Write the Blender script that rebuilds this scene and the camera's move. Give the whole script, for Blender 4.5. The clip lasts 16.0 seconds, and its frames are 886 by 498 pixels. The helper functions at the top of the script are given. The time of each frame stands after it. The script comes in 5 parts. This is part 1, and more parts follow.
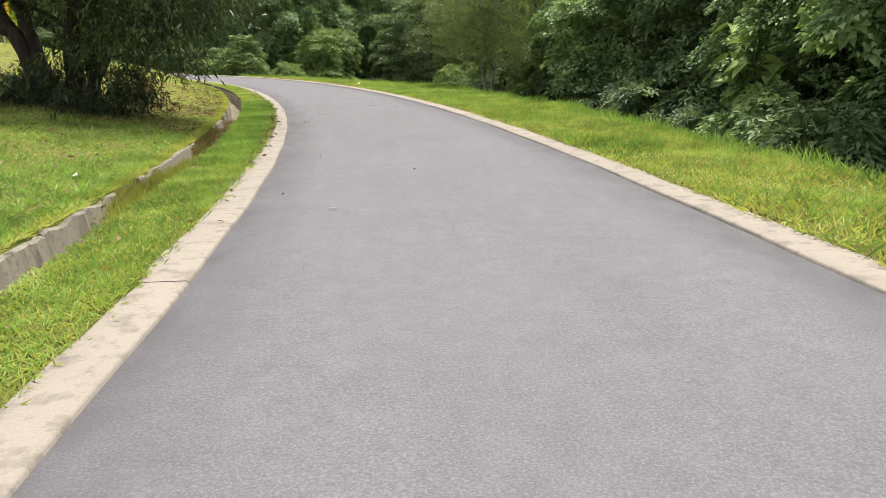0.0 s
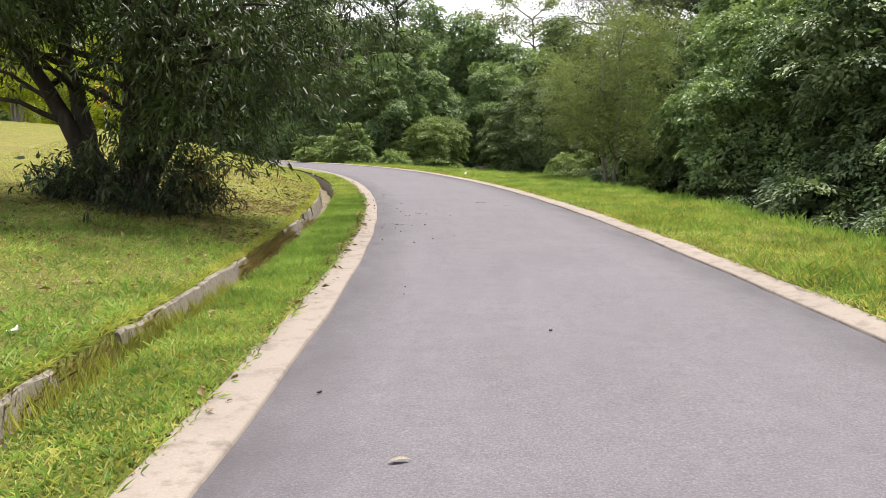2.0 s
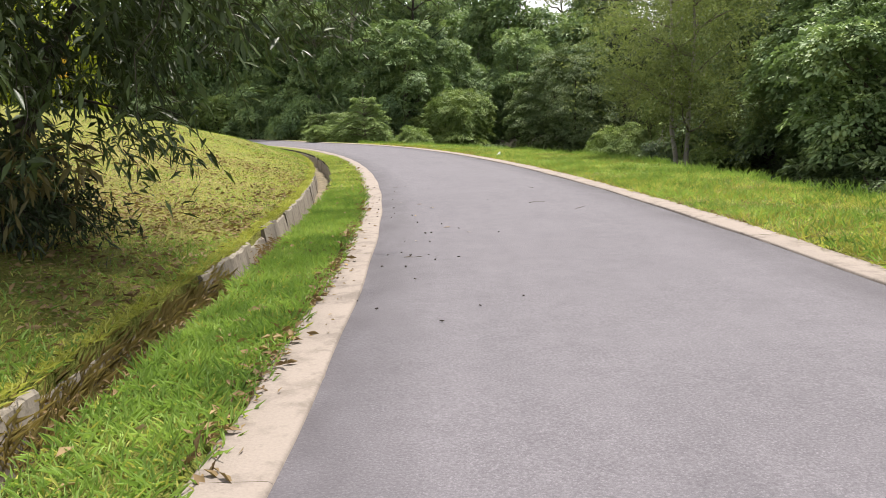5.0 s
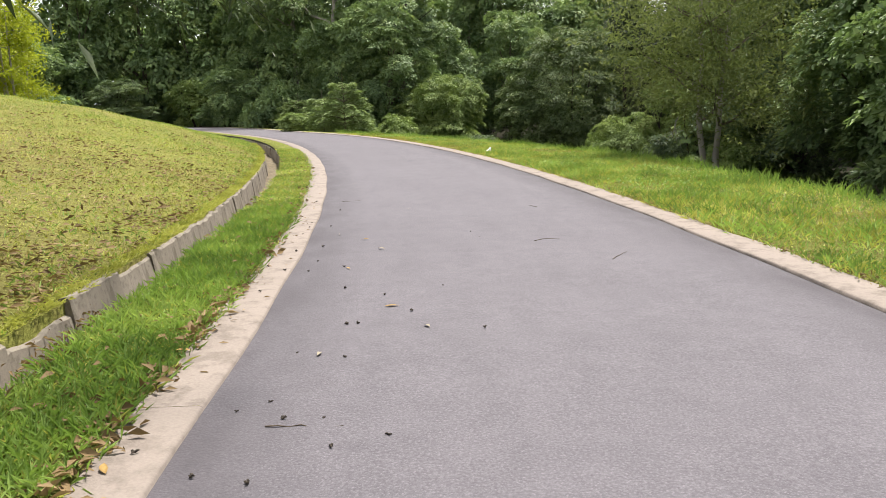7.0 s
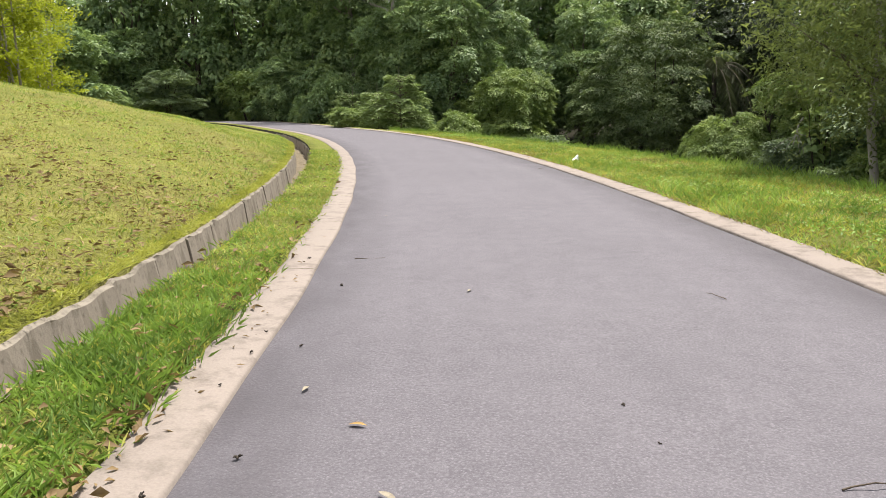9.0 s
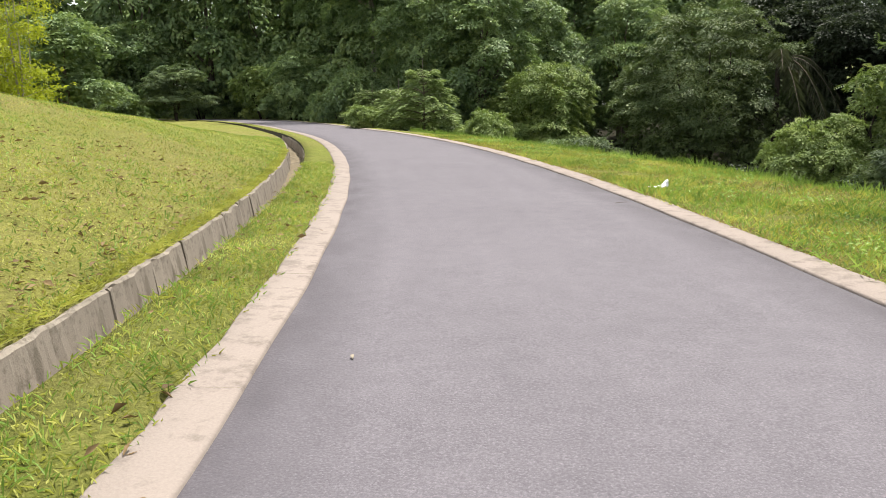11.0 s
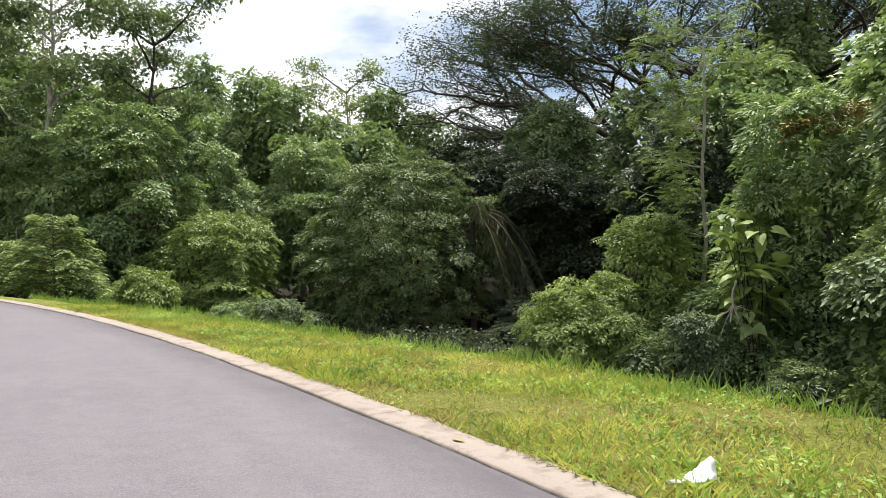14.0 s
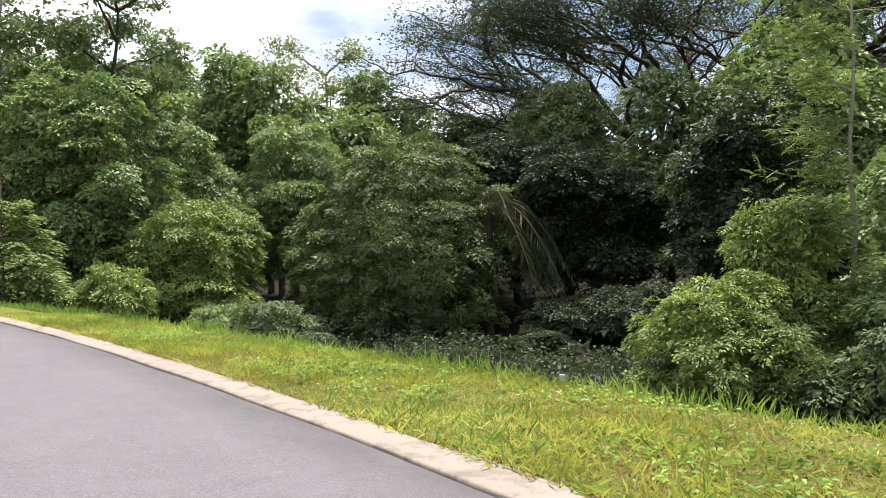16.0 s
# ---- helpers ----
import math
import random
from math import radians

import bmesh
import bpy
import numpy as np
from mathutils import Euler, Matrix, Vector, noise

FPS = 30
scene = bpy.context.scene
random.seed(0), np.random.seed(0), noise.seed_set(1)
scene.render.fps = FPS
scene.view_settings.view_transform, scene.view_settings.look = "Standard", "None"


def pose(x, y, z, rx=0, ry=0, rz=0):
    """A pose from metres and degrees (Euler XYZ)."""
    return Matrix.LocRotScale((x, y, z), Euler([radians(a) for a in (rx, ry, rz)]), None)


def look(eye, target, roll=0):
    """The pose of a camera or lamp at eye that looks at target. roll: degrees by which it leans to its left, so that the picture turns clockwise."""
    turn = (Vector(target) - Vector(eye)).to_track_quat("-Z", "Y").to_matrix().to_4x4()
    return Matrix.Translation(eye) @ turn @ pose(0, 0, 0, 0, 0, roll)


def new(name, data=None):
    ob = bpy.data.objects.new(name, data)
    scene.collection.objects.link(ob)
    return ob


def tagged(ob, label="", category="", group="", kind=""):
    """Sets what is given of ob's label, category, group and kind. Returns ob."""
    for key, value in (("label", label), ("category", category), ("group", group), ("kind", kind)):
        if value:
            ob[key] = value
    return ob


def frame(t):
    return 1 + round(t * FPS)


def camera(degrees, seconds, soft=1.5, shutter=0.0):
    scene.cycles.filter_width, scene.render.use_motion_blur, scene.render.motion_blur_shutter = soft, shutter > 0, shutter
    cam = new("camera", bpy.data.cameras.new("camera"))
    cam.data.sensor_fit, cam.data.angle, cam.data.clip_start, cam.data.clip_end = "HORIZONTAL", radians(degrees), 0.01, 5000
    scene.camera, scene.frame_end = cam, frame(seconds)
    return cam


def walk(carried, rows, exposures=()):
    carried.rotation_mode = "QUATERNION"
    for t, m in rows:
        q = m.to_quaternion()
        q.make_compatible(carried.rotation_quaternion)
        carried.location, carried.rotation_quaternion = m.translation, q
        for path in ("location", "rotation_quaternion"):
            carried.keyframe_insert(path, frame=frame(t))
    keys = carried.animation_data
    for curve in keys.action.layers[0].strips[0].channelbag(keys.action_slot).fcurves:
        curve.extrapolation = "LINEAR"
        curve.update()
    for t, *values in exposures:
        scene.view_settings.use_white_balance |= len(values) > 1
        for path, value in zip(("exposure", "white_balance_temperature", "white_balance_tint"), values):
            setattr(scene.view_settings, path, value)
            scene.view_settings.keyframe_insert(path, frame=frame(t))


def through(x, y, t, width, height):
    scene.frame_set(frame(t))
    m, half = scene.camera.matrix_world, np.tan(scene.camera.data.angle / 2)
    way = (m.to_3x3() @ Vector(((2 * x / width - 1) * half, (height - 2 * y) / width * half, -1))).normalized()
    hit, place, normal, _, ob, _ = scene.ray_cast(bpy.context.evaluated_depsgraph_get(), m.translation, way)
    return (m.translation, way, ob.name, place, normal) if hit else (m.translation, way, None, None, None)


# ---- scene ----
cam = camera(59.63, 16.0, 0.7)
PATH = [
    (0.0, (0.393, 0.445, 1.491), (0.089, 10.162, -0.853), -1.47),
    (0.5, (0.293, 1.513, 1.501), (-0.773, 11.229, -0.613), -2.12),
    (1.0, (0.180, 2.556, 1.559), (-1.053, 12.336, -0.125), -2.04),
    (1.5, (0.011, 3.638, 1.590), (-1.482, 13.441, 0.292), -1.44),
    (2.0, (-0.155, 4.746, 1.563), (-1.770, 14.537, 0.323), -1.24),
    (2.5, (-0.370, 5.891, 1.580), (-2.080, 15.662, 0.321), -1.09),
    (3.0, (-0.615, 7.051, 1.563), (-2.399, 16.804, 0.265), -0.95),
    (5.5, (-1.704, 12.699, 1.555), (-3.613, 22.386, -0.029), -2.60),
    (6.0, (-1.822, 13.966, 1.575), (-3.709, 23.650, -0.056), -2.51),
    (6.5, (-1.939, 15.249, 1.601), (-3.767, 24.939, -0.061), -2.32),
    (7.0, (-2.108, 16.583, 1.621), (-3.890, 26.278, -0.062), -1.98),
    (7.5, (-2.375, 17.970, 1.607), (-4.382, 27.619, -0.088), -1.53),
    (8.0, (-2.711, 19.376, 1.631), (-5.051, 28.947, -0.078), -0.24),
    (8.5, (-3.039, 20.841, 1.612), (-5.431, 30.402, -0.078), -0.37),
    (9.0, (-3.406, 22.268, 1.632), (-5.919, 31.796, -0.070), -1.06),
    (11.5, (-5.296, 29.410, 1.840), (-8.157, 38.833, 0.102), -0.87),
    (12.0, (-5.658, 30.870, 1.873), (-7.260, 40.609, 0.264), 0.07),
    (12.5, (-6.058, 32.289, 1.905), (-6.057, 42.206, 0.622), -0.53),
    (13.0, (-6.510, 33.806, 1.912), (-5.302, 43.680, 0.892), -1.28),
    (13.5, (-6.991, 35.398, 1.934), (-5.553, 45.293, 1.782), -1.24),
    (14.0, (-7.509, 36.943, 1.934), (-6.062, 46.836, 2.093), -1.20),
    (14.5, (-8.000, 38.556, 1.880), (-6.557, 48.449, 2.063), -1.63),
    (15.0, (-8.544, 40.146, 1.934), (-7.107, 50.042, 1.996), -1.53),
    (15.5, (-9.171, 41.651, 1.996), (-7.429, 51.498, 2.076), -1.37),
    (16.0, (-9.850, 43.162, 1.952), (-7.830, 52.955, 2.060), -1.12),
]
EXPOSURE = 0.74
walk(cam, [(t, look(eye, target, roll)) for t, eye, target, roll in PATH], [(0.0, EXPOSURE, 6500, 3), (0.4, EXPOSURE, 6500, 9), (0.9, EXPOSURE, 6500, 10), (12.8, EXPOSURE, 6500, 10), (14.0, EXPOSURE + 0.12, 6500, 10), (16.0, EXPOSURE + 0.22, 6500, 10)])

# ---- sky and sun ----
SUN_DIR = Vector((0.14, 0.35, 0.925)).normalized()
world = bpy.data.worlds.new("sky")
scene.world = world
world.use_nodes = True
wn, wl = world.node_tree.nodes, world.node_tree.links
wn.clear()
w_out, w_bg = wn.new("ShaderNodeOutputWorld"), wn.new("ShaderNodeBackground")
w_sky = wn.new("ShaderNodeTexSky")
w_sky.sky_type, w_sky.sun_disc = "NISHITA", False
w_sky.sun_elevation = math.asin(SUN_DIR.z)
w_sky.sun_rotation = math.atan2(SUN_DIR.x, SUN_DIR.y)
w_tc, w_map, w_noise, w_ramp, w_mix = (wn.new("ShaderNodeTexCoord"), wn.new("ShaderNodeMapping"), wn.new("ShaderNodeTexNoise"),
                                       wn.new("ShaderNodeValToRGB"), wn.new("ShaderNodeMixRGB"))
w_map.inputs["Scale"].default_value = (1.0, 1.0, 2.6)
w_map.inputs["Location"].default_value = (0.35, 0.1, 0.2)
w_noise.inputs["Scale"].default_value, w_noise.inputs["Detail"].default_value, w_noise.inputs["Roughness"].default_value = 1.7, 6.0, 0.55
w_ramp.color_ramp.elements[0].position, w_ramp.color_ramp.elements[1].position = 0.38, 0.52
w_mix.inputs[2].default_value = (12.0, 12.0, 12.3, 1)
w_bg.inputs["Strength"].default_value = 0.068
for a, b in ((w_tc.outputs["Generated"], w_map.inputs["Vector"]), (w_map.outputs[0], w_noise.inputs["Vector"]), (w_noise.outputs[0], w_ramp.inputs[0]),
             (w_ramp.outputs[0], w_mix.inputs[0]), (w_sky.outputs[0], w_mix.inputs[1]), (w_mix.outputs[0], w_bg.inputs[0]), (w_bg.outputs[0], w_out.inputs[0])):
    wl.new(a, b)
sun = new("sun", bpy.data.lights.new("sun", "SUN"))
sun.data.energy, sun.data.angle, sun.data.color = 5.0, radians(7), (1.0, 0.95, 0.88)
sun.matrix_world = look(SUN_DIR * 100, (0, 0, 0))


# ---- materials ----
class Mat:
    """A node material with a short way to add nodes."""

    def __init__(self, name):
        self.m = bpy.data.materials.new(name)
        self.m.use_nodes = True
        self.n, self.l = self.m.node_tree.nodes, self.m.node_tree.links
        self.n.clear()
        self.out = self.add("ShaderNodeOutputMaterial")

    def add(self, kind, **sockets):
        node = self.n.new(kind)
        for key, value in sockets.items():
            sock = node.inputs[int(key[1:])] if key[0] == "_" else node.inputs[key.replace("_", " ")]
            if isinstance(value, bpy.types.NodeSocket):
                self.l.new(value, sock)
            else:
                sock.default_value = value
        return node

    def coords(self, kind="Object", scale=(1, 1, 1)):
        return self.add("ShaderNodeMapping", Vector=self.add("ShaderNodeTexCoord").outputs[kind], Scale=scale).outputs[0]

    def noise(self, vec, scale, detail=4.0, rough=0.55):
        return self.add("ShaderNodeTexNoise", Vector=vec, Scale=scale, Detail=detail, Roughness=rough).outputs[0]

    def ramp(self, fac, stops):
        node = self.add("ShaderNodeValToRGB", Fac=fac)
        e = node.color_ramp.elements
        while len(e) < len(stops):
            e.new(0.5)
        for el, (pos, col) in zip(e, stops):
            el.position = pos
            el.color = (*col, 1) if isinstance(col, tuple) else (col, col, col, 1)
        return node.outputs[0]

    def mix(self, fac, a, b, blend="MIX"):
        node = self.add("ShaderNodeMixRGB", _0=fac, _1=(*a, 1) if isinstance(a, tuple) else a, _2=(*b, 1) if isinstance(b, tuple) else b)
        node.blend_type = blend
        return node.outputs[0]

    def finish(self, color, rough=0.8, bump=None, strength=0.3, distance=0.01, spec=0.3, metal=0.0):
        p = self.add("ShaderNodeBsdfPrincipled", Base_Color=(*color, 1) if isinstance(color, tuple) else color, Roughness=rough, Metallic=metal)
        p.inputs["Specular IOR Level"].default_value = spec
        if bump is not None:
            self.l.new(self.add("ShaderNodeBump", Height=bump, Strength=strength, Distance=distance).outputs[0], p.inputs["Normal"])
        self.l.new(p.outputs[0], self.out.inputs[0])
        return self.m


def leaf_material(name, dark, mid, light, patch=0.35, through=0.22, gloss=0.5):
    """Leaves: colour varies leaf by leaf and branch by branch, light comes through."""
    k = Mat(name)
    rnd = k.add("ShaderNodeNewGeometry").outputs["Random Per Island"]
    big = k.noise(k.coords(), patch, 2.0)
    fac = k.add("ShaderNodeMath", _0=rnd, _1=0.17)
    fac.operation = "MULTIPLY"
    sprig = k.ramp(k.noise(k.coords(), 1.5, 3.0, 0.6), [(0.40, 0.0), (0.68, 0.46)])
    fac1 = k.add("ShaderNodeMath", _0=fac.outputs[0], _1=k.ramp(big, [(0.36, 0.0), (0.7, 0.36)]))
    fac2 = k.add("ShaderNodeMath", _0=fac1.outputs[0], _1=sprig)
    col = k.ramp(fac2.outputs[0], [(0.0, dark), (0.45, mid), (1.0, light)])
    p = k.add("ShaderNodeBsdfPrincipled", Base_Color=col, Roughness=gloss)
    p.inputs["Specular IOR Level"].default_value = 0.16
    tr = k.add("ShaderNodeBsdfTranslucent", Color=k.mix(0.5, col, k.mix(1.0, col, (1.2, 1.3, 0.5), "MULTIPLY")))
    mx = k.add("ShaderNodeMixShader", _0=through, _1=p.outputs[0], _2=tr.outputs[0])
    k.l.new(mx.outputs[0], k.out.inputs[0])
    return k.m


def bark_material(name, a, b, scale=6.0):
    k = Mat(name)
    v = k.coords(scale=(1, 1, 0.25))
    n1, n2 = k.noise(v, scale, 6, 0.7), k.noise(k.coords(), 1.3, 3)
    return k.finish(k.mix(k.ramp(n2, [(0.35, 0.0), (0.7, 0.6)]), k.ramp(n1, [(0.3, a), (0.7, b)]), tuple(0.6 * c for c in a)), 0.9, n1, 0.8, 0.03, 0.2)


def asphalt_material():
    k = Mat("asphalt")
    uv = k.coords("UV")
    fine, grit = k.noise(k.coords(), 62, 5, 0.8), k.add("ShaderNodeTexVoronoi", Vector=k.coords(), Scale=55.0).outputs[0]
    broad, streak = k.noise(k.coords(), 0.55, 5, 0.6), k.noise(k.coords("UV", (0.16, 1.6, 1)), 1.5, 4, 0.6)
    blot = k.noise(k.coords(), 4.5, 5, 0.7)
    col = k.ramp(broad, [(0.3, (0.112, 0.104, 0.110)), (0.7, (0.192, 0.180, 0.187))])
    col = k.mix(0.45, col, k.ramp(streak, [(0.3, (0.112, 0.106, 0.110)), (0.7, (0.190, 0.178, 0.182))]))
    col = k.mix(0.35, col, k.ramp(blot, [(0.35, (0.110, 0.102, 0.107)), (0.62, (0.205, 0.190, 0.197))]))
    col = k.mix(0.42, col, k.ramp(fine, [(0.30, (0.050, 0.046, 0.049)), (0.50, (0.165, 0.154, 0.160)), (0.70, (0.36, 0.335, 0.345))]))
    col = k.mix(k.ramp(grit, [(0.08, 0.35), (0.30, 0.0)]), col, (0.38, 0.355, 0.365))
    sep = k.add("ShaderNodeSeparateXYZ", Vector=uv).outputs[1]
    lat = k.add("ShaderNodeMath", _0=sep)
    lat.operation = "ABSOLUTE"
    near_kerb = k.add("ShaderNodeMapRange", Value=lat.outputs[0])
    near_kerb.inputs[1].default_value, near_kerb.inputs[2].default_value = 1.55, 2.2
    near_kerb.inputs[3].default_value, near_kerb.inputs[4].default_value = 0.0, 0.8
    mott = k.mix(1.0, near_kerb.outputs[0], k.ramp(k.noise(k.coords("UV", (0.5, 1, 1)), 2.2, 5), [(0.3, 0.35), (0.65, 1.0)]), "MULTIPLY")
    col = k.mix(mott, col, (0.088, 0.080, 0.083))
    col = k.mix(1.0, col, (0.775, 0.765, 0.81), "MULTIPLY")
    return k.finish(col, 0.82, k.add("ShaderNodeMath", _0=fine, _1=grit).outputs[0], 0.45, 0.006, 0.25)


def concrete_material(name, base, dirt, stain=0.5, scale=1.0):
    k = Mat(name)
    v = k.coords()
    n1, n2, n3 = k.noise(v, 0.9 * scale, 5, 0.6), k.noise(v, 5 * scale, 6, 0.65), k.noise(v, 60, 3, 0.6)
    rnd = k.add("ShaderNodeObjectInfo").outputs["Random"]
    col = k.mix(k.ramp(n1, [(0.35, 0.0), (0.7, 0.7)]), base, tuple(c * 0.82 for c in base))
    col = k.mix(k.ramp(n2, [(0.52, 0.0), (0.68, stain)]), col, dirt)
    blot = k.noise(k.coords(scale=(1, 1, 0.4)), 2.3 * scale, 5, 0.7)
    col = k.mix(k.ramp(blot, [(0.55, 0.0), (0.64, stain * 0.8)]), col, tuple(c * 1.15 for c in dirt))
    col = k.mix(0.35, col, k.ramp(n3, [(0.3, tuple(c * 0.7 for c in base)), (0.7, tuple(min(1, c * 1.15) for c in base))]))
    col = k.mix(k.ramp(rnd, [(0.0, 0.0), (1.0, 0.25)]), col, tuple(c * 0.72 for c in base))
    return k.finish(col, 0.9, k.add("ShaderNodeMath", _0=n2, _1=n3).outputs[0], 0.4, 0.008, 0.2)


def ground_material():
    """Turf; the dry, littered share is stored on the ground itself."""
    k = Mat("turf")
    v = k.coords()
    n1, n2, n3, n4 = k.noise(v, 0.28, 4, 0.6), k.noise(v, 1.7, 5, 0.65), k.noise(v, 22, 5, 0.75), k.noise(v, 6, 5, 0.75)
    dry = k.add("ShaderNodeAttribute")
    dry.attribute_name = "dry"
    dry = dry.outputs["Fac"]
    green = k.ramp(n2, [(0.3, (0.070, 0.095, 0.016)), (0.55, (0.130, 0.165, 0.026)), (0.75, (0.215, 0.228, 0.045))])
    straw = k.ramp(n2, [(0.3, (0.155, 0.160, 0.034)), (0.55, (0.275, 0.258, 0.060)), (0.75, (0.380, 0.330, 0.105))])
    col = k.mix(dry, green, straw)
    share = k.add("ShaderNodeMapRange", Value=dry)
    share.inputs[3].default_value, share.inputs[4].default_value = 0.4, 0.85
    for n, lo, hi, brown in ((n1, 0.45, 0.65, (0.23, 0.165, 0.070)), (n4, 0.50, 0.66, (0.115, 0.083, 0.037))):
        col = k.mix(k.mix(1.0, k.ramp(n, [(lo, 0.0), (hi, 1.0)]), share.outputs[0], "MULTIPLY"), col, brown)
    col = k.mix(0.5, col, k.ramp(n3, [(0.32, (0.045, 0.048, 0.008)), (0.52, (0.185, 0.188, 0.030)), (0.72, (0.400, 0.360, 0.090))]))
    col = k.mix(1.0, col, (1.12, 1.14, 1.4), "MULTIPLY")
    return k.finish(col, 0.95, k.add("ShaderNodeMath", _0=n3, _1=n4).outputs[0], 1.0, 0.06, 0.1)


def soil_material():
    k = Mat("shaded_forest_soil")
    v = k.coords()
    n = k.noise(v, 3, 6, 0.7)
    # Soil colour is kept near black to carry the forest floor's shade.
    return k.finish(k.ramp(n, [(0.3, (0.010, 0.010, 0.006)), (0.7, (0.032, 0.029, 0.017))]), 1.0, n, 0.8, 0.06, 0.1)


def plain_material(name, a, b, scale=20.0, rough=0.7, spec=0.3):
    k = Mat(name)
    n = k.noise(k.coords(), scale, 4)
    return k.finish(k.ramp(n, [(0.35, a), (0.65, b)]), rough, n, 0.2, 0.005, spec)


ASPHALT, SOIL = asphalt_material(), soil_material()
TURF = ground_material()
KERB = concrete_material("kerb_concrete", (0.288, 0.243, 0.210), (0.115, 0.095, 0.078), 0.95)
DRAIN = concrete_material("drain_concrete", (0.285, 0.248, 0.200), (0.07, 0.06, 0.042), 0.9, 2.0)
SILT = plain_material("drain_silt", (0.07, 0.058, 0.036), (0.22, 0.175, 0.11), 9, 0.9)
BARK_DARK = bark_material("dark_bark", (0.030, 0.024, 0.020), (0.085, 0.068, 0.054))
BARK_PALE = bark_material("pale_bark", (0.22, 0.20, 0.17), (0.42, 0.39, 0.34), 3.0)
BARK_BROWN = bark_material("brown_bark", (0.09, 0.075, 0.055), (0.22, 0.19, 0.15))
LEAF_WILLOW = leaf_material("narrow_leaves", (0.020, 0.028, 0.013), (0.054, 0.076, 0.028), (0.14, 0.19, 0.06), 0.5, 0.14, 0.4)
LEAF_FOREST = leaf_material("forest_leaves", (0.084, 0.133, 0.067), (0.210, 0.292, 0.125), (0.407, 0.474, 0.180), 0.35, 0.24)
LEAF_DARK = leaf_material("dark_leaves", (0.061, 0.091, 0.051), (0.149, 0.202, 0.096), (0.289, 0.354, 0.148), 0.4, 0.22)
LEAF_DOME = leaf_material("layered_bush_leaves", (0.060, 0.091, 0.043), (0.130, 0.175, 0.070), (0.227, 0.276, 0.100), 0.3, 0.22)
LEAF_BRIGHT = leaf_material("bright_leaves", (0.094, 0.143, 0.048), (0.215, 0.286, 0.091), (0.374, 0.435, 0.135), 0.5)
LEAF_SPRIG = leaf_material("withering_leaves", (0.045, 0.040, 0.018), (0.10, 0.085, 0.032), (0.19, 0.15, 0.05), 0.6)
LEAF_OLIVE = leaf_material("olive_leaves", (0.081, 0.103, 0.041), (0.172, 0.207, 0.078), (0.293, 0.333, 0.127), 0.5, 0.4)
LEAF_YELLOW = leaf_material("yellow_leaves", (0.16, 0.19, 0.016), (0.32, 0.36, 0.035), (0.50, 0.50, 0.06), 0.6, 0.45)
# Rain tree leaves; on other plants the dark colour stands for shade.
LEAF_RAIN_SHADE = leaf_material("rain_tree_and_shade_leaves", (0.024, 0.032, 0.021), (0.052, 0.070, 0.040), (0.10, 0.128, 0.070), 0.2, 0.3)
LEAF_PALE = leaf_material("pale_green_leaves", (0.136, 0.189, 0.073), (0.218, 0.284, 0.112), (0.308, 0.388, 0.155), 0.5, 0.3)
LEAF_FROND = leaf_material("frond_leaves", (0.072, 0.108, 0.034), (0.180, 0.245, 0.085), (0.346, 0.418, 0.170), 0.5, 0.3)
LEAF_FROND_DARK = leaf_material("palm_frond_leaves", (0.036, 0.045, 0.023), (0.066, 0.077, 0.039), (0.114, 0.124, 0.062), 0.5, 0.2)
LEAF_RED = leaf_material("young_red_leaves", (0.10, 0.085, 0.028), (0.18, 0.145, 0.045), (0.28, 0.22, 0.07), 0.6)
GRASS = leaf_material("grass_blades", (0.196, 0.207, 0.049), (0.398, 0.403, 0.097), (0.594, 0.571, 0.212), 0.45, 0.35, 0.5)
GRASS_LUSH = leaf_material("lush_grass_blades", (0.095, 0.162, 0.039), (0.230, 0.342, 0.078), (0.448, 0.549, 0.166), 0.6, 0.35, 0.5)
GRASS_DRY = leaf_material("dry_grass_blades", (0.17, 0.13, 0.055), (0.33, 0.26, 0.11), (0.48, 0.41, 0.19), 0.6, 0.3, 0.6)
LITTER = leaf_material("dry_leaves", (0.09, 0.06, 0.03), (0.24, 0.165, 0.08), (0.42, 0.33, 0.18), 0.8, 0.15, 0.7)


# ---- the road's line ----
TURNS = (0.40951635, 0.40026537, -0.04000172, -0.01826208, -0.02044581, -0.00569195, -0.00741986)
S_STEP = 0.25
S_LINE = np.arange(-60, 175.01, S_STEP)


def heading(s):
    inside = np.clip(s, -5, 96)
    th = np.polynomial.chebyshev.chebval((inside - 50) / 60, TURNS)
    return th + np.clip(s - 96, 0, None) * 0.016 + np.clip(s + 5, None, 0) * 0.003


TH_LINE = heading(S_LINE)
mid_th = (TH_LINE[1:] + TH_LINE[:-1]) / 2
X_LINE = np.concatenate([[0], np.cumsum(-np.sin(mid_th) * S_STEP)])
Y_LINE = np.concatenate([[0], np.cumsum(np.cos(mid_th) * S_STEP)])
i_zero = int(round(60 / S_STEP))
X_LINE, Y_LINE = X_LINE - X_LINE[i_zero] + 1.2388, Y_LINE - Y_LINE[i_zero]
U_LINE = np.clip(S_LINE, 0, 88) / 50
RISE = np.interp(S_LINE, [66, 76, 81, 90, 100, 112, 175], [0.0, 0.03, 0.09, 0.30, 0.50, 0.68, 1.1])
Z_LINE = 0.8654 * U_LINE ** 2 - 0.3357 * U_LINE ** 3 + RISE


